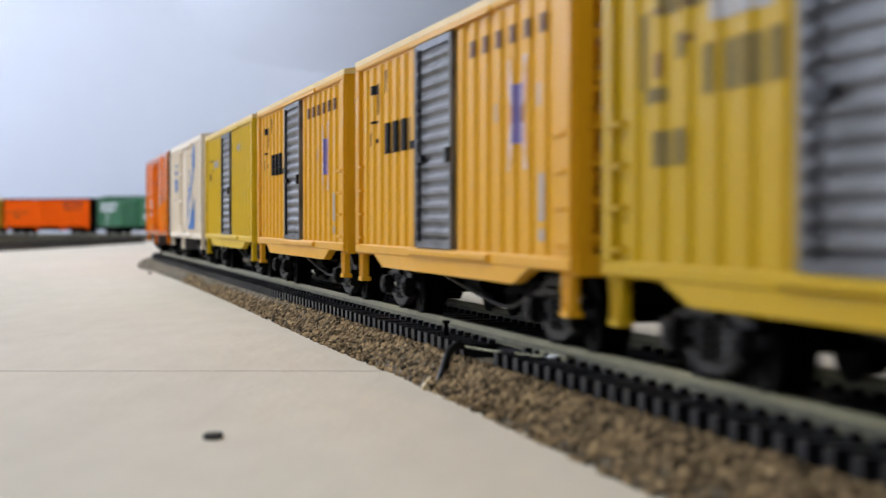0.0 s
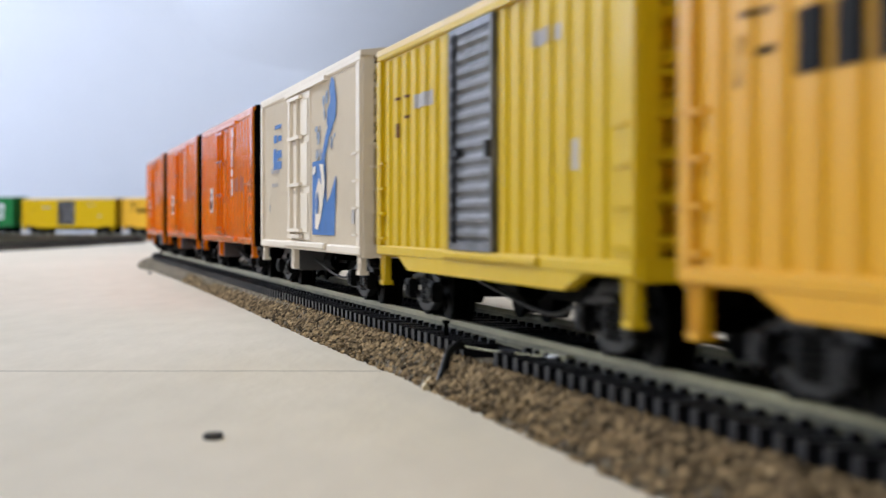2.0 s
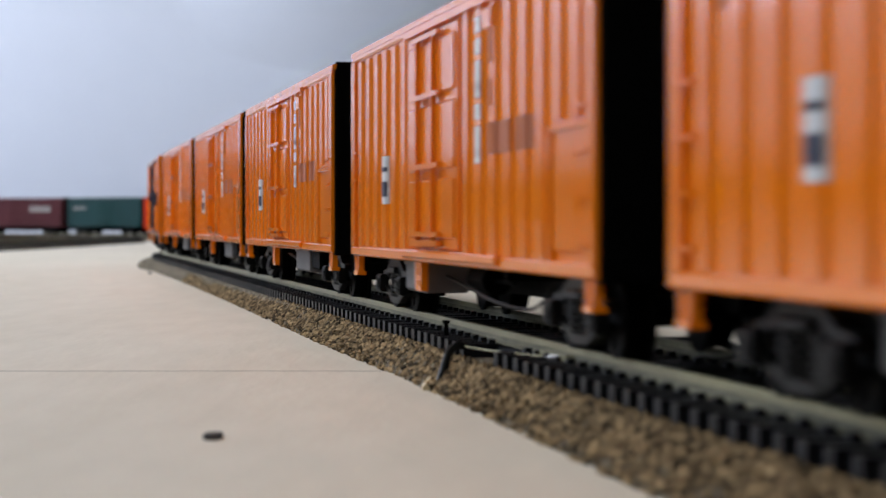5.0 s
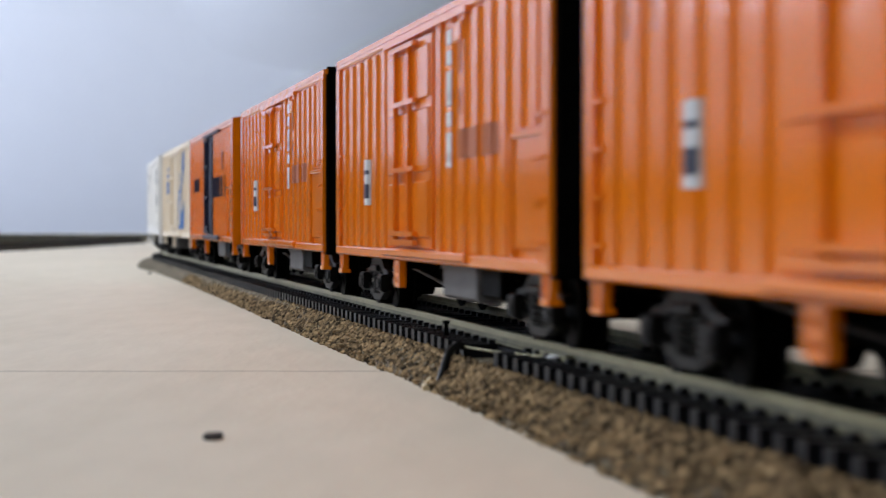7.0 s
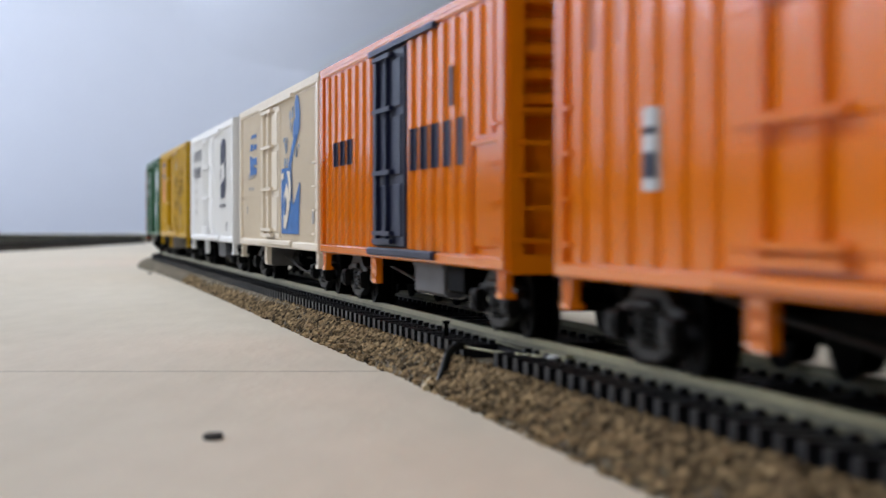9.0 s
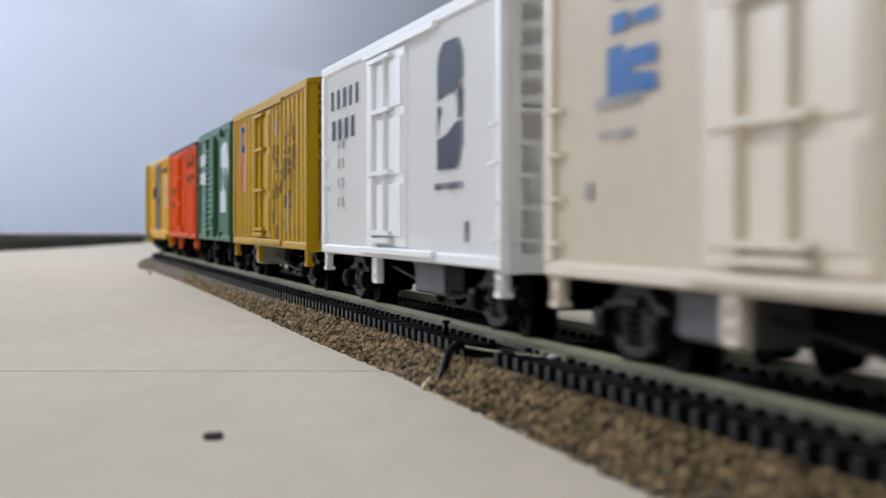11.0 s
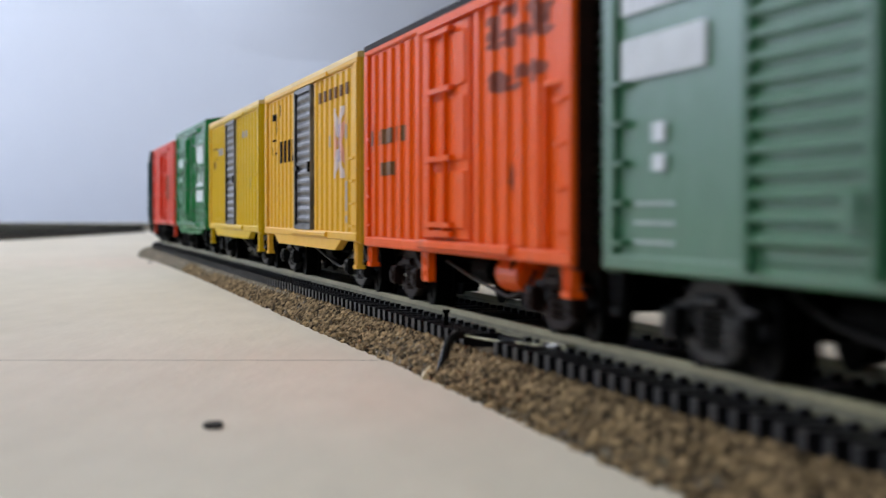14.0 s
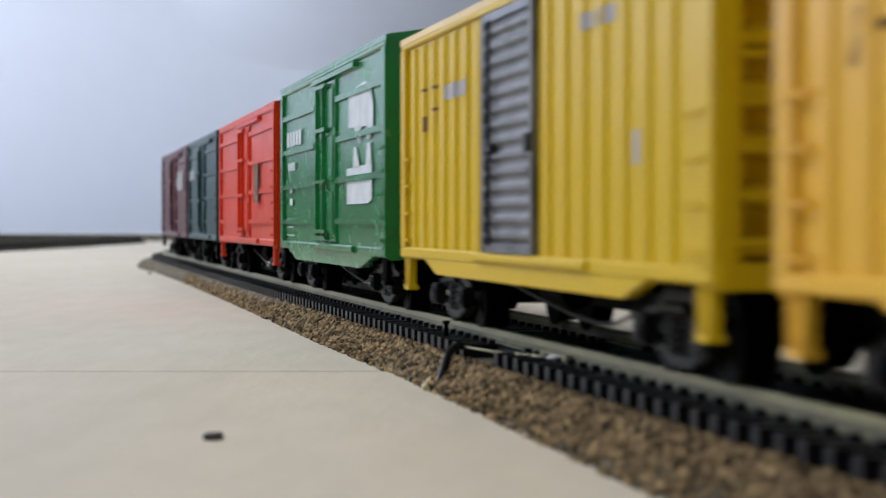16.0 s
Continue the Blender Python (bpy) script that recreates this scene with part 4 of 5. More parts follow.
def reefer(length, mat, roof_mat, end_mat, label, style, gear=None, truck_mat=None, top=0.0492, bottom=0.0098, tank=None, gear_place=0.632):
    """Mechanical refrigerator car with plug door, posts and an equipment box."""
    car = start_car("refrigerator_car", label, "refrigerator car")
    L = length / 2
    d0, d1 = {"redorange": (0.385, 0.62), "dark": (0.392, 0.575)}.get(style, (0.345, 0.575))
    dx0, dx1 = -L + length * d0, -L + length * d1
    shell(car, length, mat, bottom, top)
    spans = ((-L + 0.005, dx0 - 0.0005), (dx1 + 0.0005, L - {"orange": 0.0215, "dark": 0.0215, "redorange": 0.0140}.get(style, 0.006)))
    if style in ("white", "beige"):
        boards(car, mat, spans, bottom + 0.002, top - 0.002)
    else:
        side_ribs(car, mat, spans, bottom + 0.002, top - 0.002, 0.0088, 0.0044, 0.0006)
    if style in ("orange", "dark"):
        posts(car, mat, (L - 0.0175, L - 0.0090), 0.0044, bottom + 0.019, top - 0.002, 0.0006)
        for s in (-1, 1):
            g = Geo()
            sided(g, s, L - 0.0200, L - 0.0045, -0.0002, 0.0004, bottom + 0.003, bottom + 0.0178, 0.0002)
            bay = part("engine_panel", g, mat, car)
            part("panel_rail", sided(Geo(), s, L - 0.0205, L - 0.0040, -0.0002, 0.0009, bottom + 0.0175, bottom + 0.0183, 0.0002), mat, bay)
            part("panel_post", sided(Geo(), s, L - 0.0212, L - 0.0202, -0.0002, 0.0008, bottom + 0.002, bottom + 0.0175), mat, bay)
    if style == "redorange":
        for s in (-1, 1):
            part("corner_rail", sided(Geo(), s, L - 0.0125, L - 0.0040, -0.0002, 0.0009, bottom + 0.0218, bottom + 0.0226, 0.0002), mat, car)
            part("corner_stile", sided(Geo(), s, L - 0.0130, L - 0.0122, -0.0002, 0.0009, bottom + 0.002, bottom + 0.0226), mat, car)
    for s in (-1, 1):
        plug_door(car, dx0, dx1, bottom + 0.0022, top - 0.0024, mat if style != "dark" else M["ink_navy"], s)
        for k in (-1, 1):
            ladder(car, length, s, k, mat, bottom + 0.004, bottom + 0.020, 4)
            sill_step(car, length, s, k, mat, 0.0068, bottom + 0.001, 0.0044, style in ("white", "beige"))
        g = Geo()
        x = -L + length * 0.385
        for q in (-1, 1):
            sided(g, s, x + q * 0.0017 - 0.0006, x + q * 0.0017 + 0.0006, -0.0010, 0.0003, 0.0054, bottom + 0.001)
        for z in (0.0050, 0.0068, 0.0088):
            sided(g, s, x - 0.0022, x + 0.0022, -0.0010, 0.0002, z, z + 0.0008)
        part("door_step", g, mat, car)
    for k in (-1, 1):
        car_end(car, length, k, end_mat, bottom, top, 11, style != "redorange")
    if end_mat is M["black"]:
        part("end_cap", Geo().box(L - 0.0005, L + 0.0012, -HALF_W + 0.0002, HALF_W - 0.0002, bottom, top + 0.001), end_mat, car, "matt black end plate")
    roof(car, length, roof_mat, top, ridges=False, hump=0.0018)
    running_gear(car, length, truck_mat or M["truck"], M["black"], gear, -L + length * gear_place, tank)
    if style == "orange":
        tops = sorted(r[0] + r[2] / 2 for r in RIBS[car])
        left = min(tops, key=lambda x: abs(x + L - 0.037))
        right = min(tops, key=lambda x: abs(x - dx1 - 0.014))
        mark(car, "printed_mark", M["ink_white"], [(left - 0.0024, left + 0.0024, 0.0196, 0.0282)], "pale data panel", d=0.0014)
        mark(car, "printed_mark", M["ink_navy"], [(left - 0.0020, left + 0.0020, 0.0209, 0.0236), (left - 0.0020, left + 0.0020, 0.0254, 0.0262)], "dark data block", d=0.00150)
        mark(car, "printed_mark", M["ink_white"], [(right - 0.0017, right + 0.0017, 0.0455 - 0.0031 * i - 0.0022 - 0.0022 * (i % 3 == 2), 0.0455 - 0.0031 * i) for i in range(7)], "column of white blocks", d=0.0014)
        mark(car, "printed_mark", M["fade"], bars(right + 0.004, right + 0.032, 0.0258, 0.0302, 5, 0.2) + [(right + 0.0045, right + 0.0090, 0.0385, 0.0435), (right + 0.0045, right + 0.0085, 0.0325, 0.0362), (-L + 0.013, -L + 0.0148, 0.036, 0.043), (-L + 0.0238, -L + 0.0255, 0.036, 0.043)], "faded dark blocks", d=0.0014)
        for s in (-1,):
            part("vent_hatch", sided(Geo(), s, right + 0.0042, right + 0.0098, 0.0004, 0.0010, 0.0432, 0.0462, 0.0002), mat, car)
    if style == "dark":
        mark(car, "printed_mark", M["ink_navy"], bars(dx1 + 0.006, dx1 + 0.052, 0.0250, 0.0320, 5, 0.3) + [(dx1 + 0.038, dx1 + 0.042, 0.0340, 0.0400)], "dark navy blocks", d=0.0015)
        mark(car, "printed_mark", M["ink_navy"], bars(-L + 0.020, -L + 0.048, 0.0280, 0.0330, 3, 0.3), "dark navy blocks", d=0.0015)
        mark(car, "printed_mark", M["ink_white"], [(dx0 + 0.016, dx0 + 0.020, 0.036, 0.044), (dx0 + 0.014, dx0 + 0.026, 0.0290, 0.0300)], "pale mark", d=0.0020)
    if style == "beige":
        lx = -L + 0.027
        mark(car, "printed_mark", M["ink_blue"], [poly((lx, 0.0300), (lx + 0.018, 0.0300), (lx + 0.018, 0.0318), (lx + 0.010, 0.0322), (lx + 0.006, 0.0355), (lx, 0.0355)),
              (lx + 0.008, lx + 0.018, 0.0328, 0.0348), (lx + 0.001, lx + 0.008, 0.0370, 0.0390), (lx + 0.010, lx + 0.018, 0.0372, 0.0386), (lx + 0.003, lx + 0.017, 0.0405, 0.0415)], "blue block emblem", d=0.0003)
        bx, w = dx1 + 0.0035, 0.0355
        def at(*pts):
            return poly(*((bx + x * w, z) for x, z in pts))
        mark(car, "printed_mark", M["ink_blue"], [
            at((0, 0.0135), (0.98, 0.0135), (1.04, 0.0262), (0.90, 0.0240), (0.78, 0.0218), (0.64, 0.0205), (0.60, 0.0262), (0.58, 0.0300), (0, 0.0300)),
            at((0.40, 0.0300), (0.56, 0.0300), (0.74, 0.0345), (0.90, 0.0365), (0.80, 0.0385), (0.60, 0.0352)),
            at((0.66, 0.0372), (0.86, 0.0362), (1.02, 0.0385), (1.05, 0.0420), (0.98, 0.0462), (0.86, 0.0474), (0.76, 0.0452), (0.80, 0.0420), (0.68, 0.0405))], "large blue stepped emblem", d=0.0003)
        mark(car, "printed_mark", M["ink_pale_blue"], blotches(12, 7, bx + 0.10 * w, bx + 0.42 * w, 0.0312, 0.0375, 0.0028, 0.0016) + blotches(13, 5, bx + 0.45 * w, bx + 0.70 * w, 0.0385, 0.0450, 0.0026, 0.0018)
             + blotches(14, 4, bx + 0.84 * w, bx + 1.0 * w, 0.0290, 0.0350, 0.0026, 0.0016), "faded pale blue patches of the emblem", d=0.0003)
        mark(car, "printed_mark", mat, [
            at((0.16, 0.0150), (0.28, 0.0146), (0.42, 0.0172), (0.52, 0.0205), (0.46, 0.0245), (0.34, 0.0262), (0.20, 0.0232)),
            at((0.50, 0.0222), (0.56, 0.0212), (0.60, 0.0250), (0.53, 0.0290), (0.36, 0.0292), (0.44, 0.0270)),
            at((0.06, 0.0268), (0.20, 0.0276), (0.18, 0.0290), (0.05, 0.0286))], "cream figure inside the emblem", d=0.0005)
        mark(car, "printed_mark", M["ink_blue"], [at((0.25, 0.0182), (0.32, 0.0182), (0.36, 0.0208), (0.33, 0.0230), (0.28, 0.0226), (0.24, 0.0204))], "blue eye of the emblem", d=0.0007)
        mark(car, "printed_mark", M["ink_grey"], bars(-L + 0.022, -L + 0.040, 0.0290, 0.0305, 6, 0.4) + bars(-L + 0.024, -L + 0.038, 0.0255, 0.0265, 6, 0.4) + [(-L + 0.018, -L + 0.020, 0.019, 0.021), (L - 0.012, L - 0.009, 0.016, 0.019)], "faint grey data blocks", d=0.0003)
    if style == "white":
        mark(car, "printed_mark", M["ink_navy"], bars(-L + 0.012, -L + 0.053, 0.0398, 0.0438, 5, 0.58) + bars(-L + 0.013, -L + 0.048, 0.0335, 0.0376, 4, 0.55), "two rows of dark narrow blocks", d=0.0003)
        mark(car, "printed_mark", M["ink_grey"], [(-L + 0.022 + 0.005 * i, -L + 0.0235 + 0.005 * i, 0.0195 + 0.004 * j, 0.0215 + 0.004 * j) for i in range(2) for j in range(4)], "tiny grey data blocks", d=0.0003)
        cx = dx1 + 0.036
        mark(car, "printed_mark", M["ink_navy"], [
            poly((cx - 0.0085, 0.0405), (cx - 0.0070, 0.0428), (cx - 0.0030, 0.0441), (cx + 0.0075, 0.0441), (cx + 0.0098, 0.0425), (cx + 0.0100, 0.0378), (cx + 0.0050, 0.0362), (cx - 0.0005, 0.0362), (cx - 0.0085, 0.0352)),
            poly((cx + 0.0062, 0.0358), (cx + 0.0100, 0.0372), (cx + 0.0100, 0.0322), (cx + 0.0078, 0.0318)),
            poly((cx - 0.0085, 0.0345), (cx - 0.0055, 0.0342), (cx - 0.0072, 0.0300), (cx - 0.0085, 0.0298)),
            poly((cx - 0.0085, 0.0245), (cx + 0.0060, 0.0245), (cx + 0.0090, 0.0258), (cx + 0.0100, 0.0285), (cx + 0.0100, 0.0316), (cx + 0.0060, 0.0314), (cx - 0.0010, 0.0298), (cx - 0.0085, 0.0292))], "dark navy angular emblem", d=0.0003)
        mark(car, "printed_mark", M["ink_navy"], bars(cx - 0.010, cx + 0.012, 0.0214, 0.0224, 9, 0.35) + [(cx + 0.0125, cx + 0.0150, 0.0135, 0.0165)], "small dark blocks", d=0.0003)
    if style == "gold":
        mark(car, "printed_mark", M["ink_pink"], [(-L + 0.0222, -L + 0.0317, 0.0255, 0.0458)], "faded pale strip", d=0.00145)
        mark(car, "printed_mark", M["ink_blue"], [(-L + 0.0237, -L + 0.0304, 0.0372, 0.0392), (-L + 0.0247, -L + 0.0294, 0.0392, 0.0430), (-L + 0.0237, -L + 0.0304, 0.0430, 0.0448)], "blue upright mark", d=0.0016)
        mark(car, "printed_mark", M["ink_red"], [(-L + 0.0250, -L + 0.0290, 0.0262, 0.0370)], "red upright mark", d=0.0016)
        mark(car, "printed_mark", M["grime"], blotches(4, 70, dx1 + 0.004, dx1 + 0.052, 0.0125, 0.0350, 0.0017, 0.0024) + blotches(5, 30, dx1 + 0.012, dx1 + 0.056, 0.026, 0.0330, 0.0028, 0.0013) + blotches(9, 22, dx1 + 0.010, dx1 + 0.050, 0.036, 0.0455, 0.0016, 0.0022), "worn brown lettering traces", d=0.0014)
        mark(car, "printed_mark", M["ink_grey"], [(dx1 + 0.012, dx1 + 0.015, 0.039, 0.043), (dx1 + 0.036, dx1 + 0.040, 0.014, 0.024)], "pale data panels", d=0.0014)
    if style == "redorange":
        mark(car, "printed_mark", M["smear"], blotches(6, 18, dx1 + 0.012, dx1 + 0.046, 0.0385, 0.0435, 0.006, 0.0015) + blotches(7, 13, dx1 + 0.014, dx1 + 0.042, 0.0325, 0.0350, 0.006, 0.0014) + blotches(8, 2, dx1 + 0.024, dx1 + 0.028, 0.0175, 0.021, 0.0022, 0.0026), "soot-dark worn lettering traces", d=0.0014)
        mark(car, "printed_mark", M["ink_brown"], bars(-L + 0.006, -L + 0.044, 0.0285, 0.0312, 6, 0.35) + [(-L + 0.018, -L + 0.030, 0.0228, 0.0252)], "dark blocks", d=0.0014)
    return car


def steel_boxcar(length, mat, label, style, top=0.0478, bottom=0.0100, roof_mat=None):
    """Riveted smooth-sided boxcar."""
    car = start_car("boxcar", label)
    L = length / 2
    skirt = (L - 0.012, L - 0.030, 0.0025) if style == "hicube" else None
    shell(car, length, mat, bottom, top, skirt)
    if style == "emblem":
        dx0, dx1 = -L + length * 0.372, -L + length * 0.60
    else:
        dx0, dx1 = -L + length * 0.40, -L + length * 0.60
    for s in (-1, 1):
        if style == "emblem":
            d = part("door", sided(Geo(), s, dx0, dx1, -0.0002, 0.0008, bottom + 0.002, top - 0.003), mat, car, "ribbed green sliding door")
            for x in (dx0, dx1 - 0.0012):
                part("door_post", sided(Geo(), s, x, x + 0.0012, 0.0006, 0.0018, bottom + 0.001, top - 0.002), mat, d)
            n = 15
            for i in range(n):
                z = bottom + 0.003 + i * (top - bottom - 0.008) / n
                part("panel", Geo().prism_x([(s * (HALF_W + 0.0007), z), (s * (HALF_W + 0.0016), z + 0.0006), (s * (HALF_W + 0.0016), z + 0.0010), (s * (HALF_W + 0.0007), z + 0.0017)], dx0 + 0.0014, dx1 - 0.0014), mat, d)
            part("latch", sided(Geo(), s, dx1 - 0.0055, dx1 - 0.0030, 0.0012, 0.0020, bottom + 0.005, bottom + 0.008), mat, d)
            # tack boards and the seams of the side sheets
            for i in range(3):
                x = dx1 + 0.010 + i * (L - dx1 - 0.010) / 3
                part("side_seam", sided(Geo(), s, x, x + 0.0003, -0.0002, 0.00006, bottom + 0.002, top - 0.002), mat, car)
            part("tack_board", sided(Geo(), s, dx1 + 0.012, dx1 + 0.016, -0.0002, 0.0012, bottom + 0.0010, bottom + 0.0030), mat, car)
            part("door_stop", sided(Geo(), s, dx1 + 0.020, dx1 + 0.024, -0.0002, 0.0016, top - 0.0030, top - 0.0005), mat, car)
            g = Geo()
            sided(g, s, L - 0.010, L - 0.002, -0.0002, 0.0012, bottom + 0.002, bottom + 0.021)
            part("corner_plate", g, mat, car)
        else:
            plug_door(car, dx0, dx1, bottom + 0.002, top - 0.003, mat, s)
            for i in range(4):
                z = bottom + 0.006 + i * 0.0085
                part("side_seam", sided(Geo(), s, -L + 0.002, dx0 - 0.001, -0.0002, 0.0007, z, z + 0.0012), mat, car)
                part("side_seam", sided(Geo(), s, dx1 + 0.001, L - 0.002, -0.0002, 0.0007, z, z + 0.0012), mat, car)
        for k in (-1, 1):
            ladder(car, length, s, k, mat, bottom + 0.003, bottom + 0.020, 5)
            sill_step(car, length, s, k, M["black"] if style != "red" else mat, 0.0058, bottom + 0.001)
    for k in (-1, 1):
        car_end(car, length, k, mat, bottom, top, 14 if style == "emblem" else 9)
    roof(car, length, roof_mat or mat, top, walk_mat=mat if style == "emblem" else None, ridges=style == "emblem")
    running_gear(car, length, M["truck"], M["black"])
    if style in ("emblem", "hicube"):
        cx, q, wq = (L - 0.0235, 1.0, 1.18) if style == "emblem" else (L - 0.031, 1.0, 1.35)
        z0 = 0.0195 if style == "emblem" else 0.0200
        h = 0.0235 * q

        def p(a, b):
            return (cx + a * 0.0115 * wq, z0 + b * h)
        mark(car, "printed_mark", M["ink_white"], [
            poly(p(-0.92, 0.95), p(0.3, 1.0), p(0.75, 0.96), p(1.0, 0.80), p(1.0, 0.62), p(-0.95, 0.65)),
            poly(p(-0.5, 0.65), p(0.08, 0.64), p(0.02, 0.50), p(-0.1, 0.50)),
            poly(p(0.52, 0.63), p(1.0, 0.62), p(0.75, 0.52), p(0.55, 0.52)),
            poly(p(-1.1, 0.305), p(0.9, 0.32), p(0.9, 0.03), p(0.6, 0.0), p(-1.1, 0.0)),
            poly(p(-0.6, 0.30), p(-0.02, 0.30), p(-0.35, 0.48), p(-0.5, 0.48)),
            poly(p(0.45, 0.31), p(0.85, 0.31), p(0.8, 0.49), p(0.5, 0.49))], "white angular emblem", d=0.0002)
        a = -L + 0.005
        rows = [(a + 0.001, a + 0.033, 0.0372, 0.0414), (a + 0.001, a + 0.029, 0.0302, 0.0346)] if style == "emblem" else bars(a + 0.006, a + 0.034, 0.0350, 0.0385, 5, 0.3) + bars(a + 0.008, a + 0.022, 0.0290, 0.0310, 4, 0.3)
        mark(car, "printed_mark", M["ink_white"], [r for w in rows for r in (bars(w[0], w[1], w[2], w[3], 8, 0.12) if style == "emblem" else [w])], "white lettering blocks", d=0.0003)
        mark(car, "printed_mark", M["ink_white"], [(a + 0.012, a + 0.016, 0.0235, 0.0255), (a + 0.012, a + 0.016, 0.0205, 0.0222)] + [r for i in range(3) for r in bars(a + 0.006, a + 0.020, 0.0130 + i * 0.0020, 0.0134 + i * 0.0020, 5, 0.5)], "tiny white data blocks", d=0.0003)
    if style == "red":
        mark(car, "printed_mark", M["ink_brown"], [(dx1 + 0.016, dx1 + 0.026, 0.022, 0.033)], "dark round emblem block", d=0.0008)
    if style == "maroon":
        mark(car, "printed_mark", M["ink_grey"], bars(dx1 + 0.010, dx1 + 0.048, 0.030, 0.038, 4, 0.2), "pale blocks", d=0.0008)
    if style == "teal":
        mark(car, "printed_mark", M["ink_grey"], bars(-L + 0.010, -L + 0.034, 0.033, 0.037, 4, 0.3), "faint pale blocks", d=0.0008)
    return car


# front and back of each car along u when the clip starts
TRAIN = []


def couple(car, u0, u1):
    TRAIN.append((car, u0, u1))
    return car


T = post_boxcar(0.1620, M["orangeyellow"], M["yellowroof"], "orange-yellow ribbed model boxcar with grey door and crossed emblem", "cross", (-0.0173, 0.0122))
Y = post_boxcar(0.1630, M["yellow"], M["yellowroof"], "lemon yellow ribbed model boxcar with weathered grey door", "plain", (-0.0150, 0.0145))
T2 = post_boxcar(0.1600, M["orangeyellow_pale"], M["yellowroof"], "pale orange-yellow ribbed model boxcar with grey door", "cross", (-0.0155, 0.0140))
O = reefer(0.1780, M["orange"], M["orange"], M["black"], "glossy orange refrigerator model car with black end", "orange", M["gearbox"], gear_place=0.31)
W = reefer(0.1740, M["beige"], M["beige"], M["beige"], "cream refrigerator model car with large blue emblem", "beige", M["gearbox"], gear_place=0.31)
HOME = Matrix.Identity(4)
Y2 = post_boxcar(0.1630, M["yellow"], M["yellowroof"], "lemon yellow ribbed model boxcar with weathered grey door", "plain", (-0.0170, 0.0125))
Y0 = post_boxcar(0.1630, M["dimyellow"], M["yellowroof"], "yellow ribbed model boxcar in a dimmed tone with large worn grey lettering", "plain", (-0.0225, 0.0080))
mark(Y0, "printed_mark", M["worn"], bars(-0.049, -0.025, 0.0285, 0.0332, 4, 0.25) + bars(-0.0635, -0.0515, 0.0220, 0.0256, 2, 0.2) + bars(-0.062, -0.038, 0.0372, 0.0410, 3, 0.35) + [(-0.0690, -0.0672, 0.0300, 0.0380), (-0.0672, -0.0600, 0.0285, 0.0300), (-0.0570, -0.0530, 0.0325, 0.0350)], "large worn grey-brown blocks", d=0.0014)
couple(Y0, 0.0545, 0.2175)
couple(T, 0.2315, 0.3935)
couple(copy_thing(T, HOME), 0.410, 0.572)
couple(Y, 0.587, 0.750)
couple(W, 0.768, 0.947)
couple(O, 0.967, 1.147)
couple(copy_thing(O, HOME), 1.169, 1.356)
OG = reefer(0.1780, M["orange"], M["orange"], M["black"], "glossy orange refrigerator model car with black end and grey gear box", "orange", M["gearbox"])
couple(OG, 1.377, 1.560)
for a, b in ((1.575, 1.7505), (1.772, 1.951)):
    couple(copy_thing(OG, HOME), a, b)
couple(reefer(0.178, M["orange"], M["orange"], M["orange"], "orange refrigerator model car with navy door and blocks", "dark", M["gearbox"]), 1.978, 2.156)
couple(copy_thing(W, HOME), 2.162, 2.332)
couple(reefer(0.174, M["white"], M["white"], M["white"], "white refrigerator model car with dark angular emblem", "white", M["gearbox"]), 2.3575, 2.5315)
couple(reefer(0.175, M["gold"], M["gold"], M["gold"], "weathered mustard refrigerator model car with worn lettering", "gold", M["gearlight"], gear_place=0.30), 2.5575, 2.7325)
couple(steel_boxcar(0.127, M["green"], "dark green model boxcar with large white emblem", "emblem"), 2.745, 2.872)
couple(reefer(0.152, M["redorange"], M["rusty"], M["rusty"], "weathered red-orange refrigerator model car with sooty marks", "redorange", None, M["rusty"], 0.0472, tank=M["redorange"]), 2.886, 3.038)
couple(T2, 3.048, 3.208)
couple(Y2, 3.2245, 3.3875)
couple(steel_boxcar(0.157, M["midgreen"], "green model boxcar with white emblem and seamed sides", "hicube", 0.0497), 3.404, 3.561)
couple(steel_boxcar(0.160, M["red"], "bright red model boxcar with plug door", "red"), 3.576, 3.737)
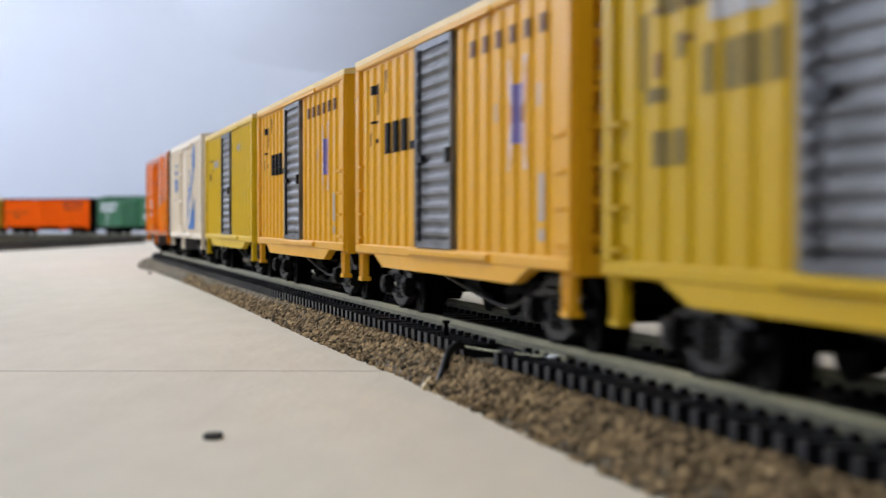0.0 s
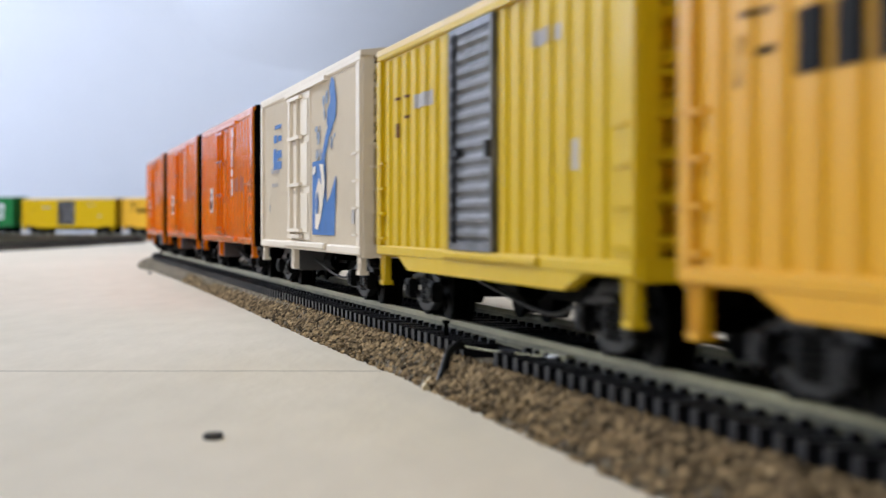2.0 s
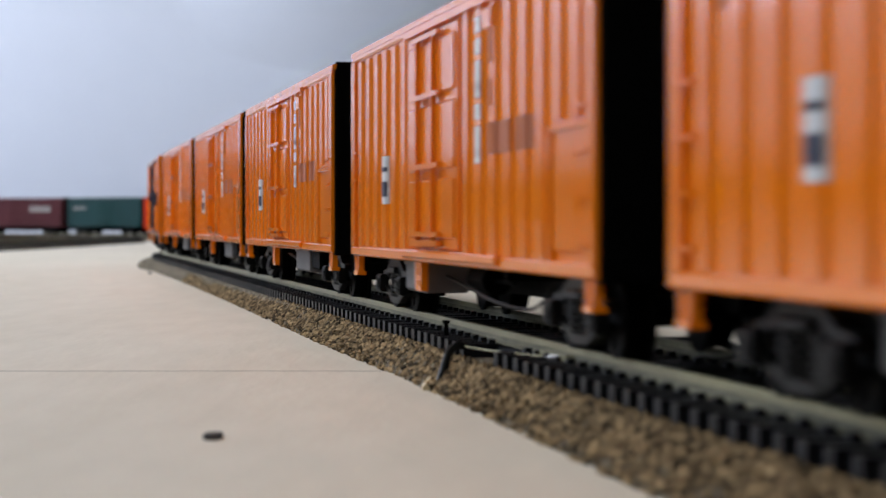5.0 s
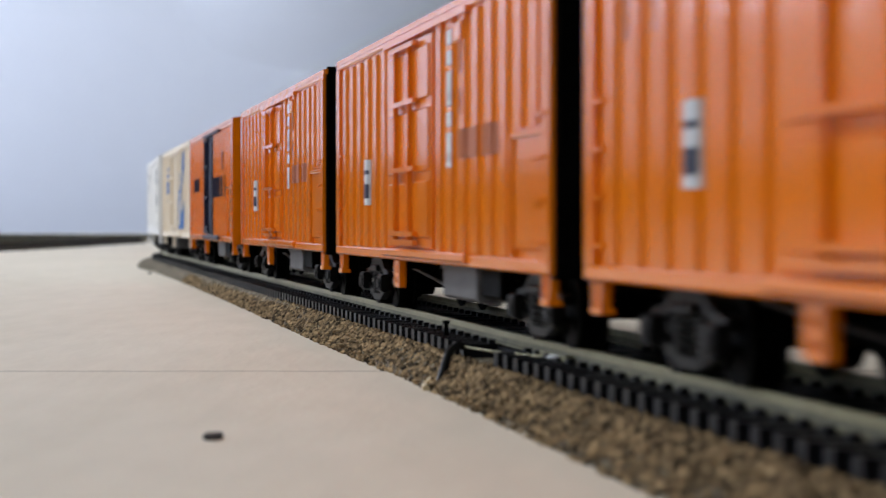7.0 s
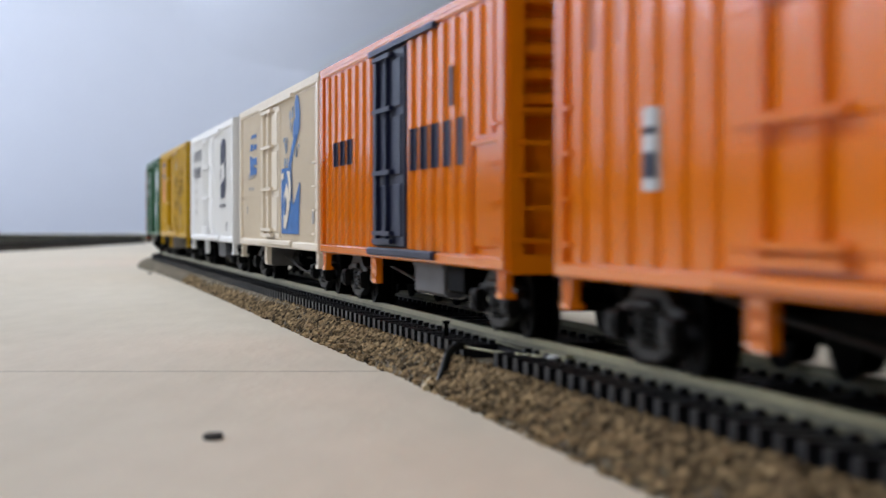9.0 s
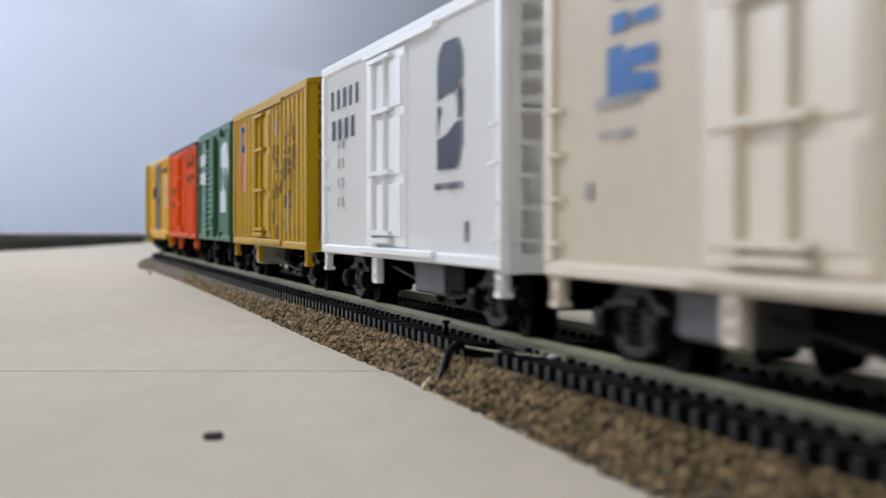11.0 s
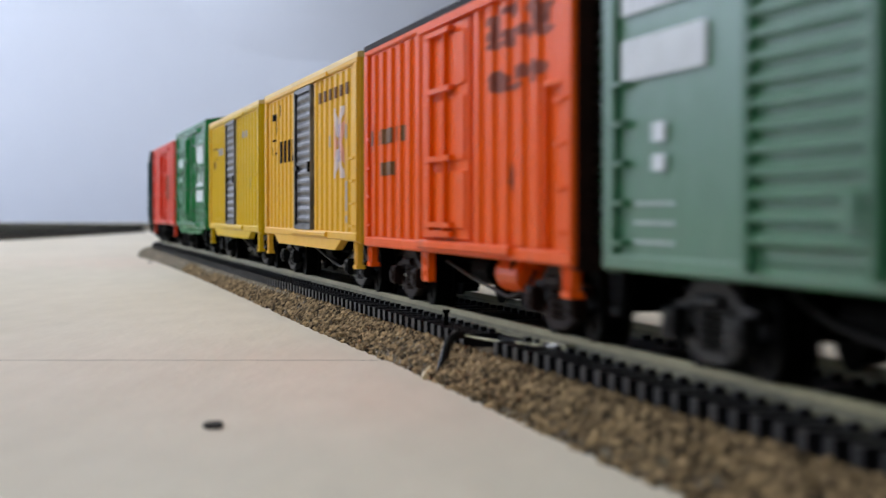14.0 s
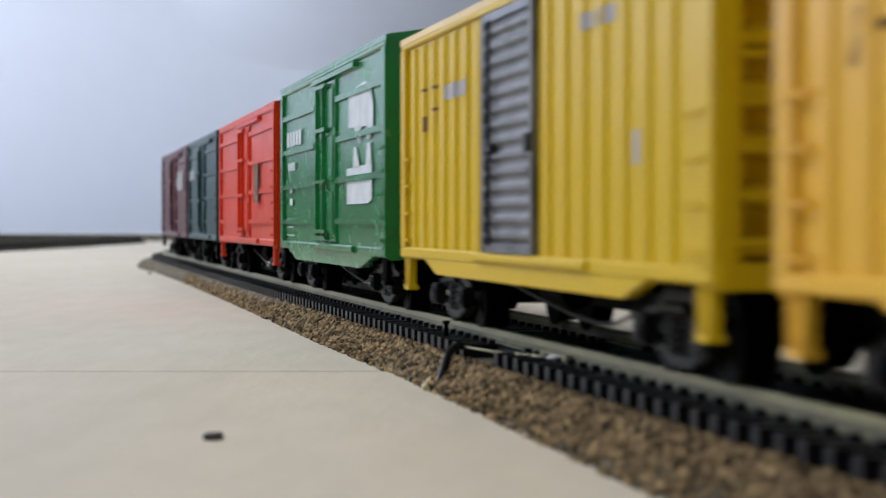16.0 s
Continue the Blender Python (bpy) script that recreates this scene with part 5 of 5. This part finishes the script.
couple(steel_boxcar(0.128, M["teal"], "dark teal green model boxcar", "teal"), 3.748, 3.876)
couple(steel_boxcar(0.163, M["maroon"], "dark maroon model boxcar with pale blocks", "maroon"), 3.888, 4.052)

# ---- what moves ----
SPEED = ((0, 0.191), (5, 0.190), (7.5, 0.190), (13, 0.188), (14, 0.188), (15, 0.195), (16, 0.200))
CLOCK = np.arange(0, 16.001, 0.01)
RATE = np.interp(CLOCK, [a for a, b in SPEED], [b for a, b in SPEED])
GONE = np.concatenate([[0], np.cumsum((RATE[1:] + RATE[:-1]) * 0.005)])


def travelled(t):
    return float(np.interp(t, CLOCK, GONE))


def line_point(u):
    x, y, h = on_line(u)
    return Vector((x, y, RAIL_TOP)), h


def facing(p, way):
    return Matrix.Translation(p) @ Matrix.Rotation(math.atan2(way.y, way.x), 4, "Z")


def car_pose(u, half):
    a, _ = line_point(u - half)
    b, _ = line_point(u + half)
    return facing((a + b) / 2, a - b)


def motions():
    ticks = [i / 5 for i in range(81)]
    spins = [i / 30 for i in range(481)]
    turns = [(t, Matrix.Translation((0, 0, WHEEL_R)) @ Matrix.Rotation(travelled(t) / WHEEL_R, 4, "Y")) for t in spins]
    for car, u0, u1 in TRAIN:
        mid = (u0 + u1) / 2
        trucks = [c for c in car.children if c.name.startswith("truck")]
        half = max(abs(c.location.x) for c in trucks)
        walk(car, [(t, car_pose(mid - travelled(t), half)) for t in ticks])
        for tr in trucks:
            k = 1 if tr.location.x > 0 else -1
            rows = []
            for t in ticks[::2]:
                u = mid - travelled(t)
                m = car_pose(u, half)
                a, _ = line_point(u - k * half - 0.0098)
                b, _ = line_point(u - k * half + 0.0098)
                way = m.inverted().to_3x3() @ (a - b)
                rows.append((t, Matrix.Translation((k * half, 0, 0)) @ Matrix.Rotation(math.atan2(way.y, way.x), 4, "Z")))
            for ax in tr.children:
                if ax.name.startswith("wheelset"):
                    off = Matrix.Translation((ax.location.x, 0, 0))
                    walk(ax, [(t, off @ m) for t, m in turns])
            walk(tr, rows)


motions()
